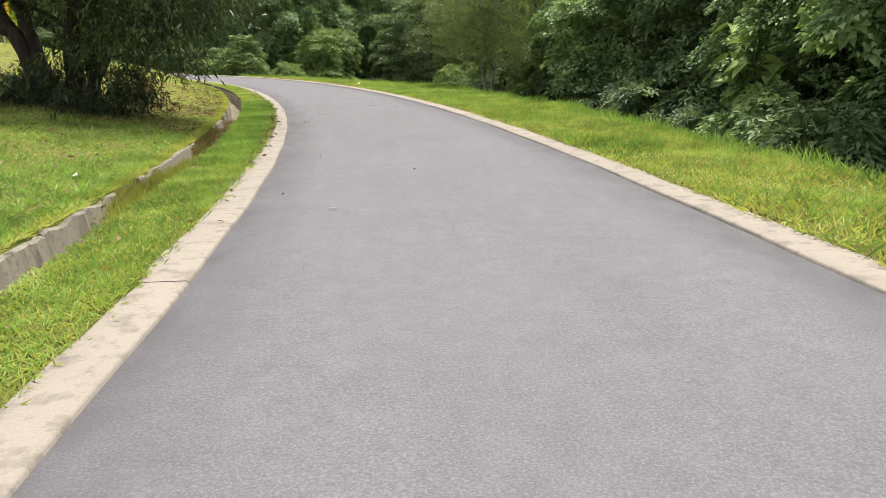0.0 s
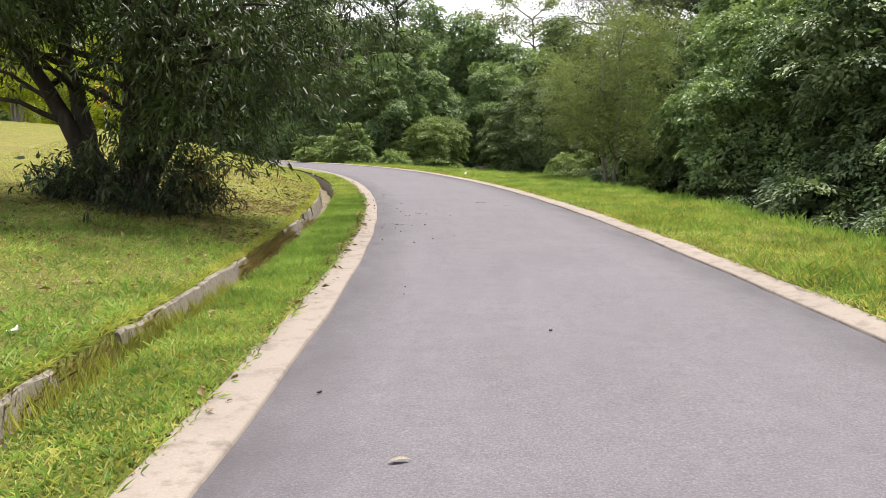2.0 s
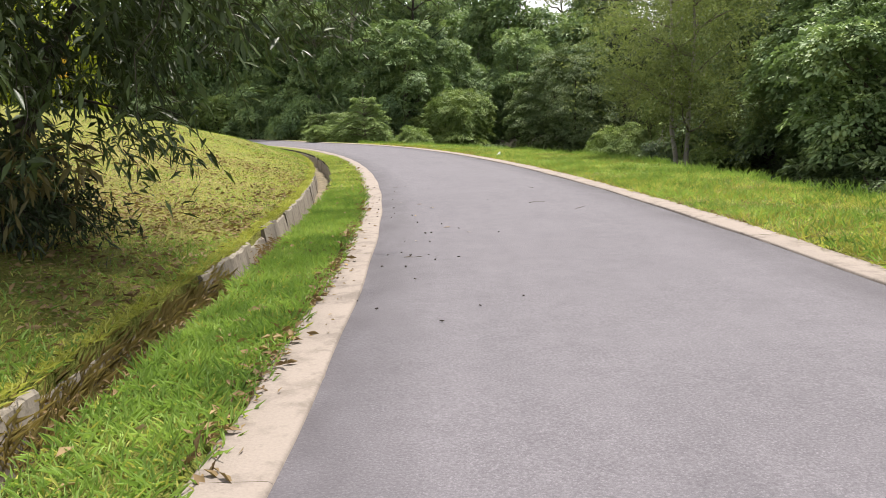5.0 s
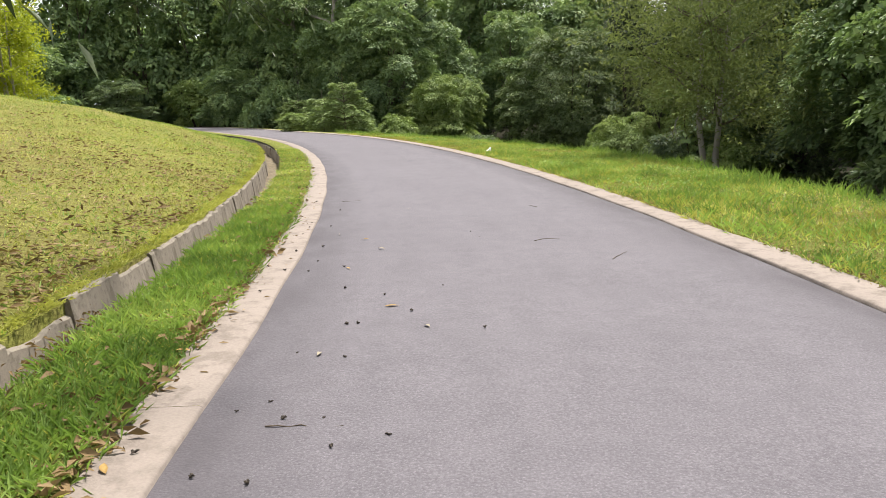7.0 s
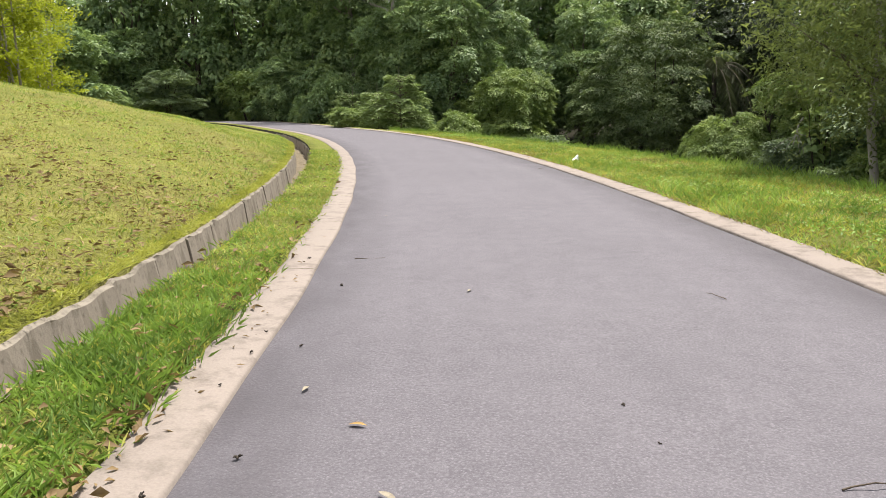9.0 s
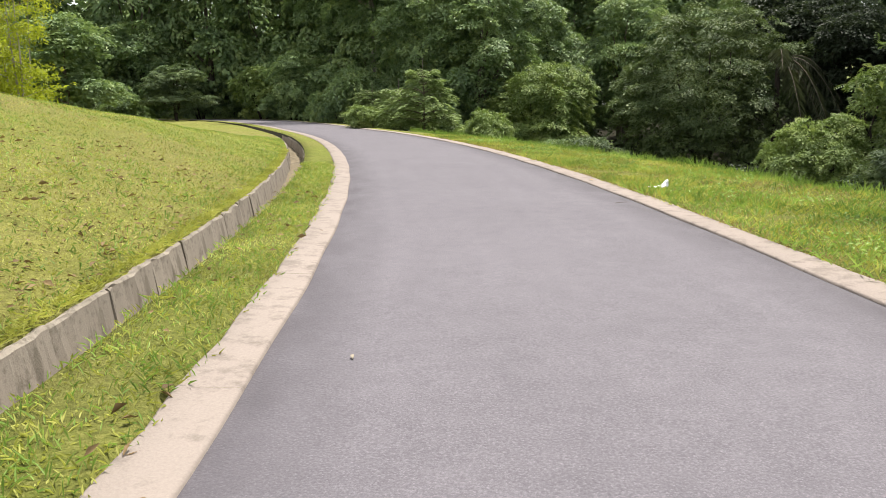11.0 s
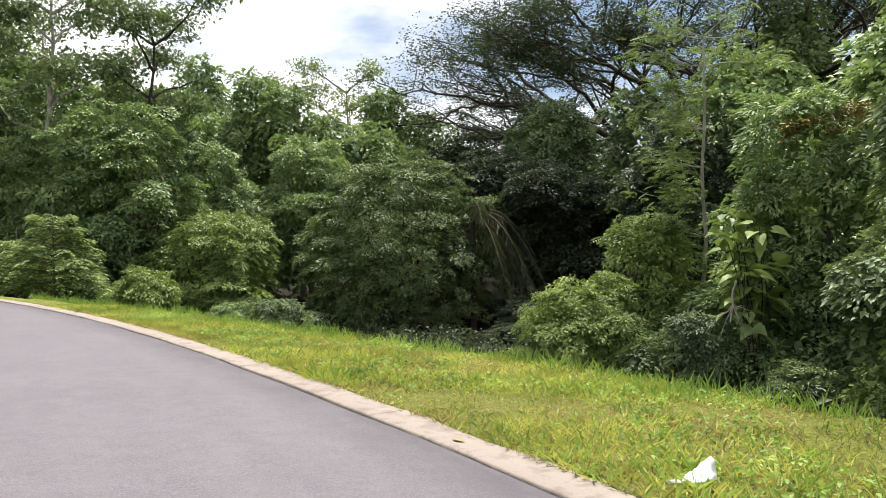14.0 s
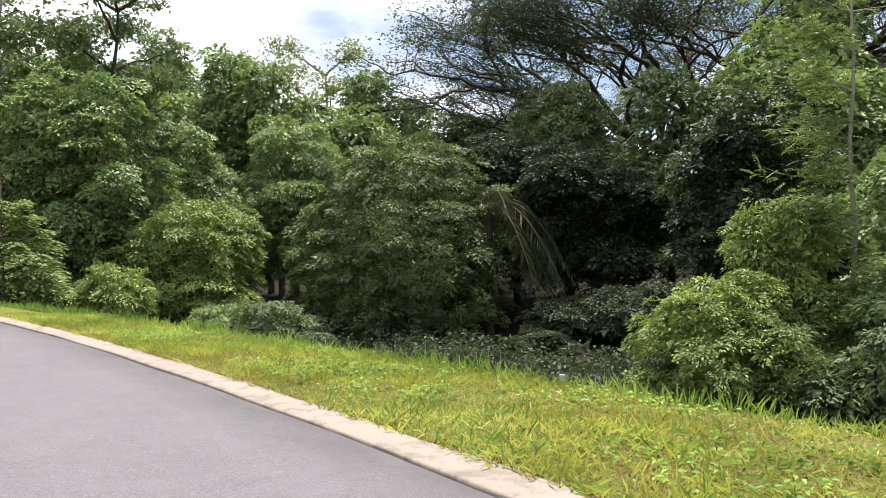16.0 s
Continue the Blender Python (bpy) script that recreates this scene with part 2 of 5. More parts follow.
def spot(s, o, dz=0.0):
    """World place at s metres along the road, o metres to the right of its middle, dz over the road's level."""
    s, o = np.asarray(s, float), np.asarray(o, float)
    th = np.interp(s, S_LINE, TH_LINE)
    return np.stack([np.interp(s, S_LINE, X_LINE) + o * np.cos(th), np.interp(s, S_LINE, Y_LINE) + o * np.sin(th),
                     np.interp(s, S_LINE, Z_LINE) + dz + 0 * o], -1)


def brink(s):
    """Where the right-hand verge ends and the bank falls away."""
    return np.interp(s, [-60, 12, 20, 40, 48, 56, 66, 75, 90, 175], [5.2, 5.2, 5.9, 6.6, 6.0, 4.9, 4.2, 3.6, 3.4, 3.4])


def lift(s, o):
    """Height of the turf over the road's level."""
    s, o = np.broadcast_arrays(np.asarray(s, float), np.asarray(o, float))
    left = np.clip(-o - 4.05, 0, None)
    slope = np.interp(s, [-60, 10, 25, 40, 48, 56, 65, 75, 100], [0.06, 0.07, 0.105, 0.20, 0.235, 0.18, 0.07, 0.02, 0.01])
    crest = 12.0
    up = slope * crest * (1 - np.exp(-left / crest * 1.25)) / (1 - math.exp(-1.25)) * np.clip(left * 5, 0, 1)
    right = np.clip(o - 2.67, 0, None)
    past = np.clip(o - brink(s), 0, None)
    down = -0.03 * np.clip(right, 0, 3) - 3.4 * (1 - np.exp(-past / 4.0)) + np.clip(past - 22, 0, 60) * 0.08
    bump = 0.05 * np.sin(s * 0.7 + o * 1.3) * np.sin(o * 0.9 - s * 0.31)
    return up + down + bump * np.clip((np.abs(o) - 4.5) / 2, 0, 1) + np.where(np.abs(o) > 2.6, 0.015, 0)


def turf(s, o, dz=0.0):
    return spot(s, o, lift(s, o) + dz)


# ---- builders ----
def mesh_from(name, verts, faces, mat, smooth=False):
    """A mesh from an array of corners and an array of faces with equally many corners."""
    verts, faces = np.asarray(verts, np.float32), np.asarray(faces, np.int32)
    me = bpy.data.meshes.new(name)
    nf, k = faces.shape
    me.vertices.add(len(verts))
    me.vertices.foreach_set("co", verts.ravel())
    me.loops.add(nf * k)
    me.loops.foreach_set("vertex_index", faces.ravel())
    me.polygons.add(nf)
    me.polygons.foreach_set("loop_start", np.arange(nf, dtype=np.int32) * k)
    me.update(calc_edges=True)
    if smooth:
        me.polygons.foreach_set("use_smooth", np.ones(nf, bool))
    if mat:
        me.materials.append(mat)
    return me


def thing(name, label, category, group="", kind="", at=(0, 0, 0)):
    ob = new(name)
    ob.location = at
    ob.empty_display_size = 0.2
    return tagged(ob, label, category, group, kind)


def part(name, me, parent, label="", kind=""):
    ob = new(name, me)
    ob.parent = parent
    return tagged(ob, label, kind=kind)


def structure(name, me, label, category):
    return tagged(new(name, me), label, category, kind="structure")


def unit(v):
    return v / np.maximum(np.linalg.norm(v, axis=-1, keepdims=True), 1e-9)


def leaf_arrays(P, D, L, W, rng, fold=0.25, droop=0.2, up=None):
    """One folded pointed leaf of two triangles at each place P, along D."""
    n = len(P)
    D = unit(D)
    up = unit(rng.normal(size=(n, 3)) * (0.55 if up is None else 0.3) + (np.array([0, 0, 1.0]) if up is None else up))
    side = unit(np.cross(D, up))
    nrm = np.cross(side, D)
    L, W = np.broadcast_to(L, n)[:, None], np.broadcast_to(W, n)[:, None]
    mid = P + D * L * 0.45
    tip = P + D * L - np.array([0, 0, 1.0]) * L * droop
    V = np.stack([P, mid + side * W / 2 + nrm * W * fold, tip, mid - side * W / 2 + nrm * W * fold], 1).reshape(-1, 3)
    b = np.arange(n)[:, None] * 4
    F = np.concatenate([b + np.array([[0, 1, 2]]), b + np.array([[0, 2, 3]])], 0)
    return V, F


def joined(parts):
    V, F, k = [], [], 0
    for v, f in parts:
        V.append(v), F.append(f + k)
        k += len(v)
    return np.concatenate(V), np.concatenate(F)


def tube(pts, radii, sides=8):
    """A tapered tube along pts, as corners and triangles."""
    pts, n = np.asarray(pts, float), len(pts)
    radii = np.broadcast_to(radii, n)
    T = unit(np.gradient(pts, axis=0))
    ref = np.array([0.31, 0.77, 0.12])
    A = unit(np.cross(T, ref))
    B = np.cross(T, A)
    ang = np.linspace(0, 2 * np.pi, sides, endpoint=False)
    V = (pts[:, None] + radii[:, None, None] * (np.cos(ang)[None, :, None] * A[:, None] + np.sin(ang)[None, :, None] * B[:, None])).reshape(-1, 3)
    F = []
    for i in range(n - 1):
        for j in range(sides):
            a, b = i * sides + j, i * sides + (j + 1) % sides
            F += [(a, b, b + sides), (a, b + sides, a + sides)]
    return V, np.array(F)


def bent(a, b, rng, wobble=0.12, n=7, sag=0.0):
    """A crooked line from a to b."""
    a, b = np.asarray(a, float), np.asarray(b, float)
    t = np.linspace(0, 1, n)[:, None]
    d = np.linalg.norm(b - a)
    w = np.cumsum(rng.normal(size=(n, 3)), 0) * d * wobble / n
    w = w - w[:1] * (1 - t) - w[-1:] * t
    return a + (b - a) * t + w + np.array([0, 0, 1]) * sag * d * (4 * t * (1 - t))


def lobe_points(lobes, density, rng, shell=0.25, bottom=-0.45, tuft=16):
    """Places near the skin of a heap of ellipsoids (x, y, z, rx, ry, rz), gathered in tufts, with the way out of it; those inside another lobe are left out."""
    lobes = np.asarray(lobes, float)
    P, O = [], []
    for i, (x, y, z, rx, ry, rz) in enumerate(lobes):
        area = 4 * np.pi * (((rx * ry) ** 1.6 + (rx * rz) ** 1.6 + (ry * rz) ** 1.6) / 3) ** (1 / 1.6)
        n = max(6, int(area * density / tuft))
        u = unit(rng.normal(size=(n, 3)))
        u = u[u[:, 2] > bottom - rng.random(len(u)) * 0.4]
        rr = 1 - shell * rng.random(len(u)) ** 1.5 + 0.13 * np.sin(u[:, 0] * 7 + i) * np.sin(u[:, 1] * 6 + 2 * i) + 0.09 * np.sin(u[:, 2] * 11 + u[:, 0] * 9) + 0.06 * rng.normal(size=len(u))
        p = u * rr[:, None] * (rx, ry, rz) + (x, y, z)
        way = unit(u / (rx, ry, rz))
        size = (tuft / density) ** 0.5 * 0.36 * (0.6 + 0.8 * rng.random(len(p)))
        off = rng.normal(size=(len(p), tuft, 3)) * (1, 1, 0.27)
        off[..., 2] -= 0.25 * (off[..., 0] ** 2 + off[..., 1] ** 2)
        p = (p[:, None] + off * size[:, None, None]).reshape(-1, 3)
        way = np.repeat(way, tuft, 0) + off.reshape(-1, 3) * 0.5
        keep = np.ones(len(p), bool)
        for j, (a, b, c, ra, rb, rc) in enumerate(lobes):
            if j != i:
                keep &= (((p - (a, b, c)) / (ra, rb, rc)) ** 2).sum(1) > 0.62
        P.append(p[keep]), O.append(unit(way)[keep])
    return np.concatenate(P), np.concatenate(O)


def clump_leaves(P, O, per, spread, length, width, rng, out=0.9, droop=0.12, jitter=0.6, hang=0.0):
    """A handful of leaves round each place."""
    n = len(P)
    C = np.repeat(P, per, 0) + rng.normal(size=(n * per, 3)) * spread * np.array([1, 1, 0.55])
    D = np.repeat(O, per, 0) * (out, out, out * 0.45) + rng.normal(size=(n * per, 3)) * jitter + np.array([0, 0, -hang])
    L = length * (0.65 + 0.7 * rng.random(n * per))
    return leaf_arrays(C, D, L, L * width, rng, droop=droop)


def heap(r, h, rng, n=9, flat=0.8):
    """Lobes of a rounded, uneven crown of radius r and height h standing on z = 0."""
    out = [(0, 0, h * 0.43, r * 0.66, r * 0.66, h * 0.46)]
    for i in range(n):
        a, q = 2 * math.pi * (i + rng.random()) / n, rng.random()
        k = 0.22 + 0.30 * rng.random()
        zz = h * (0.18 + 0.62 * q)
        rad = r * (0.86 - 0.45 * max(0, q - 0.35)) * (0.8 + 0.35 * rng.random())
        out.append((math.cos(a) * rad * 0.85, math.sin(a) * rad * 0.85, zz, r * k, r * k, min(r * k * flat, h * 0.3)))
    for i in range(3):
        a = 2 * math.pi * rng.random()
        out.append((math.cos(a) * r * 0.3, math.sin(a) * r * 0.3, h * 0.82, r * 0.36, r * 0.36, h * 0.18))
    return out


def stems(r, h, rng, n=4, rad=0.05):
    """A few crooked stems that carry a bush."""
    bits = []
    for i in range(n):
        a = 2 * math.pi * (i + rng.random()) / n
        bits.append(tube(bent((0.1 * math.cos(a), 0.1 * math.sin(a), -0.3), (r * 0.5 * math.cos(a), r * 0.5 * math.sin(a), h * 0.75), rng), np.linspace(rad, rad * 0.3, 7), 6))
    return joined(bits)


def spray_leaves(lobes, pad, length, width, rng, cover=1.3, bottom=-0.5, shell=0.4, lie=0.95):
    """The skin of a crown: sprays of leaves, each a drooping plate that leans outward, set at uneven depth on a heap of ellipsoids."""
    lobes = np.asarray(lobes, float)
    C, U = [], []
    for i, (x, y, z, rx, ry, rz) in enumerate(lobes):
        area = 4 * np.pi * (((rx * ry) ** 1.6 + (rx * rz) ** 1.6 + (ry * rz) ** 1.6) / 3) ** (1 / 1.6)
        u = unit(rng.normal(size=(max(8, int(area * cover / (math.pi * pad * pad))), 3)))
        u = u[u[:, 2] > bottom - rng.random(len(u)) * 0.4]
        rr = 1.02 - shell * rng.random(len(u)) ** 1.4 + 0.11 * np.sin(u[:, 0] * 7 + i) * np.sin(u[:, 1] * 6 + 2 * i) + 0.07 * np.sin(u[:, 2] * 11 + u[:, 0] * 9)
        p = u * rr[:, None] * (rx, ry, rz) + (x, y, z)
        keep = np.ones(len(p), bool)
        for j, (a, b, c, ra, rb, rc) in enumerate(lobes):
            if j != i:
                keep &= (((p - (a, b, c)) / (ra, rb, rc)) ** 2).sum(1) > 0.7
        C.append(p[keep]), U.append(unit(u / (rx, ry, rz))[keep])
    C, U = np.concatenate(C), np.concatenate(U)
    n = len(C)
    size = pad * (0.5 + 0.9 * rng.random(n))
    nrm = unit(U * (1, 1, 0.6) * 0.62 + np.array([0, 0, lie]) + rng.normal(size=(n, 3)) * 0.22)
    A = unit(np.cross(nrm, rng.normal(size=(n, 3))))
    B = np.cross(nrm, A)
    count = np.maximum(4, (0.95 * math.pi * size ** 2 / (0.5 * width * length ** 2)).astype(int))
    k = np.repeat(np.arange(n), count)
    m = len(k)
    ang, r = rng.random(m) * 2 * np.pi, np.sqrt(rng.random(m))
    way = np.cos(ang)[:, None] * A[k] + np.sin(ang)[:, None] * B[k]
    P = C[k] + way * (r * size[k])[:, None] - nrm[k] * (0.24 * r ** 2 * size[k])[:, None] + rng.normal(size=(m, 3)) * 0.22 * length
    D = way * 0.7 + U[k] * (0.5, 0.5, 0.1) + rng.normal(size=(m, 3)) * (0.4, 0.4, 0.25) - np.array([0, 0, 0.02])
    L = length * (0.6 + 0.75 * rng.random(m))
    return leaf_arrays(P, D, L, L * width, rng, 0.18, 0.16, nrm[k])


def core_leaves(lobes, rng, length):
    """Leaves inside a crown, which close it."""
    inner = [(x, y, z, a * 0.62, b * 0.62, c * 0.62) for x, y, z, a, b, c in lobes]
    P, O = lobe_points(inner, 0.4 / length ** 2, rng, 0.4, -1.0, 1)
    return clump_leaves(P, O, 2, length * 0.5, length * 1.35, 0.8, rng)


def bush_mesh(seed, r, h, mat, pad=0.34, length=0.17, width=0.45, n=9, name="bush", lobes=None, cover=1.35):
    rng = np.random.default_rng(seed)
    lobes = lobes or heap(r, h, rng, n)
    crown = mesh_from(name + "_crown", *joined([spray_leaves(lobes, pad, length, width, rng, cover), core_leaves(lobes, rng, length)]), mat)
    wood = mesh_from(name + "_stems", *stems(r, h, rng, 5, 0.03 * h ** 0.5 + 0.02), BARK_DARK, True)
    return wood, crown


def plant(name, label, category, meshes, at, turn=0.0, scale=1.0, group="", names=("stem", "crown")):
    ob = thing(name, label, category, group, at=at)
    ob.rotation_euler = (0, 0, turn)
    ob.scale = (scale, scale, scale) if not isinstance(scale, tuple) else scale
    for nm, me in zip(names, meshes):
        part(nm, me, ob)
    return ob


# ---- ground, road, kerbs, drain ----
def build_ground():
    ss = np.concatenate([np.arange(-60, -4, 4), np.arange(-4, 75, 0.5), np.arange(75, 175.1, 2.5)])
    oo = np.concatenate([[-62, -50, -40, -32, -26, -22, -19, -16.5, -14], np.arange(-12.5, -4.1, 0.5), [-4.06, -4.04, -3.78, -3.48, -3.46, -3.1, -2.7, -2.6, 0, 2.6, 2.7],
                         np.arange(3, 11, 0.4), [12, 14, 17, 21, 26, 33, 42, 55, 75, 100, 130]])
    S, O = np.meshgrid(ss, oo, indexing="ij")
    dz = lift(S, O)
    dz = np.where(np.abs(O) < 2.65, -0.09, dz)
    dz = np.where((O > -4.05) & (O < -3.47), -0.62, dz)
    V = spot(S, O, dz)
    ns, no = S.shape
    idx = np.arange(ns * no).reshape(ns, no)
    F = np.stack([idx[:-1, :-1], idx[:-1, 1:], idx[1:, 1:], idx[1:, :-1]], -1).reshape(-1, 4)
    V = V.reshape(-1, 3)
    rim = np.concatenate([idx[0, :], idx[1:, -1], idx[-1, -2::-1], idx[-2:0:-1, 0]])
    c = np.array([-10.0, 50.0])
    far = V[rim].copy()
    far[:, :2] = c + unit(far[:, :2] - c) * 1800
    far[:, 2] = -2.0
    k = len(V)
    nr = len(rim)
    R = np.arange(nr)
    F2 = np.stack([rim, k + R, k + (R + 1) % nr, rim[(R + 1) % nr]], -1)
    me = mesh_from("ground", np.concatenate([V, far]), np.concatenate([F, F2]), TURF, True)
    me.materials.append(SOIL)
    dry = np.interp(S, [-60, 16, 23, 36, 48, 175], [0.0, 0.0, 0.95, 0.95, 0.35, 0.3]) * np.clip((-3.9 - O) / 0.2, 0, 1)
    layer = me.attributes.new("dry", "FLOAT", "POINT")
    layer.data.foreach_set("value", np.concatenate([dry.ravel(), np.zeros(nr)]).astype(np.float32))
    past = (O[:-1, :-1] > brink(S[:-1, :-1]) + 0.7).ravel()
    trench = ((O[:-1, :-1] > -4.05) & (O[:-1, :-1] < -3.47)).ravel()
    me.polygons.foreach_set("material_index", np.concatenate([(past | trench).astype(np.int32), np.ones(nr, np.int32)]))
    structure("ground", me, "mown green turf rising into a lawn, falling to forest soil darkened for shade", "ground")


def build_road():
    ss, oo = np.arange(-40, 130.1, 0.5), np.linspace(-2.3, 2.3, 15)
    S, O = np.meshgrid(ss, oo, indexing="ij")
    rng = np.random.default_rng(3)
    Oj = O + np.where(np.abs(O) > 2.29, 0.018 * np.sin(S * 2.1 + O) + 0.012 * rng.normal(size=S.shape), 0)
    V = spot(S, Oj, 0.03 * (1 - (O / 2.3) ** 2) + 0.004 * np.sin(S * 0.8 + O * 2) - 0.02).reshape(-1, 3)
    ns, no = S.shape
    idx = np.arange(ns * no).reshape(ns, no)
    F = np.stack([idx[:-1, :-1], idx[:-1, 1:], idx[1:, 1:], idx[1:, :-1]], -1).reshape(-1, 4)
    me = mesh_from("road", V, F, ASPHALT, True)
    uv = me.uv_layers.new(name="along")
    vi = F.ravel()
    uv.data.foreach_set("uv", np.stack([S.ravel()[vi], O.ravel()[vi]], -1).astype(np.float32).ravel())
    structure("road", me, "narrow grey asphalt road with worn fine aggregate", "road")


build_ground()
build_road()


# ---- trees and bushes ----
def at_turf(x, y, dz=0.0):
    """A place on the turf or forest floor at x, y."""
    j = int(np.argmin((X_LINE - x) ** 2 + (Y_LINE - y) ** 2))
    o = (x - X_LINE[j]) * math.cos(TH_LINE[j]) + (y - Y_LINE[j]) * math.sin(TH_LINE[j])
    return (x, y, float(Z_LINE[j] + lift(S_LINE[j], o)) + dz)


def tree_mesh(seed, r, h, trunk_h, mat, bark, pad=0.62, length=0.25, width=0.5, n=12):
    """A forest tree: trunk with limbs, and a crown of leaf sprays from trunk_h up to h."""
    rng = np.random.default_rng(seed)
    lobes = [(x, y, z + trunk_h, a, b, c) for x, y, z, a, b, c in heap(r, h - trunk_h, rng, n, 0.7)]
    crown = mesh_from("tree_crown", *joined([spray_leaves(lobes, pad, length, width, rng), core_leaves(lobes, rng, length)]), mat)
    top = (rng.normal() * 0.4, rng.normal() * 0.4, h * 0.8)
    rad = 0.05 + 0.016 * h
    bits = [tube(bent((0, 0, -0.5), top, rng, 0.1, 9), np.linspace(rad, rad * 0.25, 9), 8)]
    for i in range(6):
        x, y, z, a, b, c = lobes[1 + i % (len(lobes) - 1)]
        bits.append(tube(bent((0, 0, trunk_h + 0.25 * (h - trunk_h) * rng.random()), (x, y, z), rng, 0.15, 6), np.linspace(rad * 0.45, rad * 0.12, 6), 6))
    wood = mesh_from("tree_trunk", *joined(bits), bark, True)
    return wood, crown


RND = random.Random(7)
# The last tree kind has dark leaves that paint the hollow's shade.
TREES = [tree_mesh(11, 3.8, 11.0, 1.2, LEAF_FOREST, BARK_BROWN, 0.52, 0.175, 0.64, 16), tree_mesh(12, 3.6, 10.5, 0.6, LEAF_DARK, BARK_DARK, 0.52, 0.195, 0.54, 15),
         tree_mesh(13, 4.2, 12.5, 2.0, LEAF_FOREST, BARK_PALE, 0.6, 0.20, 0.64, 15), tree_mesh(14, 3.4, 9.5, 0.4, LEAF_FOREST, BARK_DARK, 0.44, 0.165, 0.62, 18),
         tree_mesh(15, 3.8, 10.5, 0.8, LEAF_RAIN_SHADE, BARK_DARK, 0.6, 0.23, 0.6)]
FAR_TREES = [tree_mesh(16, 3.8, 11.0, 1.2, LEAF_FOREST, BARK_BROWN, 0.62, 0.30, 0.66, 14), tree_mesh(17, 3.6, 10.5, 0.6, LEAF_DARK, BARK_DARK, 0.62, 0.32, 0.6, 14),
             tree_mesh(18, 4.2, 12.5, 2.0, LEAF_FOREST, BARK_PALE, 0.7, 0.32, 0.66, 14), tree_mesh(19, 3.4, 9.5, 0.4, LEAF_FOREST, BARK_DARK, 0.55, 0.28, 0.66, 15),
             tree_mesh(20, 3.8, 10.5, 0.8, LEAF_RAIN_SHADE, BARK_DARK, 0.65, 0.32, 0.6)]
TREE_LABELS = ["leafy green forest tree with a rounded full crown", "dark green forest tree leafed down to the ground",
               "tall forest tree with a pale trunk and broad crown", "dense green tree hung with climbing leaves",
               "tree below the rain tree, its leaf colour darkened for shade"]
# The last bush kind wears the same dark leaves in place of shade.
BUSHES = [bush_mesh(21, 2.0, 2.8, LEAF_FOREST), bush_mesh(22, 2.2, 2.6, LEAF_DARK, 0.36, 0.19, 0.4), bush_mesh(23, 1.7, 2.4, LEAF_BRIGHT, 0.32, 0.14, 0.5), bush_mesh(24, 2.2, 2.6, LEAF_RAIN_SHADE, 0.36, 0.18, 0.45)]
BUSH_LABELS = ["wild green bush at the forest's edge", "dark green bush in the forest's shade", "bright green leafy bush at the forest's edge", "low bush in the hollow, its leaf colour darkened for shade"]


def tree_at(kind, x, y, scale=1.0, stretch=1.0, group="forest trees"):
    ob = plant("forest_tree", TREE_LABELS[kind], "tree", (FAR_TREES if y > 102 or x > 12.5 or x < -50 else TREES)[kind], at_turf(x, y, -0.05), RND.random() * 6.28, (scale, scale, scale * stretch), group, ("trunk", "crown"))
    return ob


def bush_at(kind, x, y, scale=1.0, stretch=1.0):
    return plant("bush", BUSH_LABELS[kind], "bush", BUSHES[kind], at_turf(x, y, -0.05), RND.random() * 6.28, (scale, scale, scale * stretch), "bushes at the forest's edge")


# the dark wall of forest along the right of the bend
# Mostly dark-leaved bushes: their colour stands for the shade under the trees.
for i, s in enumerate(np.arange(11, 44, 3.6)):
    if s > 36:
        continue
    x, y, _ = spot(s, float(brink(s)) + 3.8 + 1.2 * RND.random())
    bush_at((1, 1, 0, 1, 1)[i % 5], float(x), float(y), 0.85 + 0.35 * RND.random(), 1.0)
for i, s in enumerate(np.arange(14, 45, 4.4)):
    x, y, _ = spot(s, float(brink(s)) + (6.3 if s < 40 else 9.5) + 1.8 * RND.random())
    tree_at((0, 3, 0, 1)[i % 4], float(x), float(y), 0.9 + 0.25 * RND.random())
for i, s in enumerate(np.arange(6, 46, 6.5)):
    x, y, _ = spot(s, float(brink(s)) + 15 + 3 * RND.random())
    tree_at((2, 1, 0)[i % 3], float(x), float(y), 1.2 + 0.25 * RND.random())
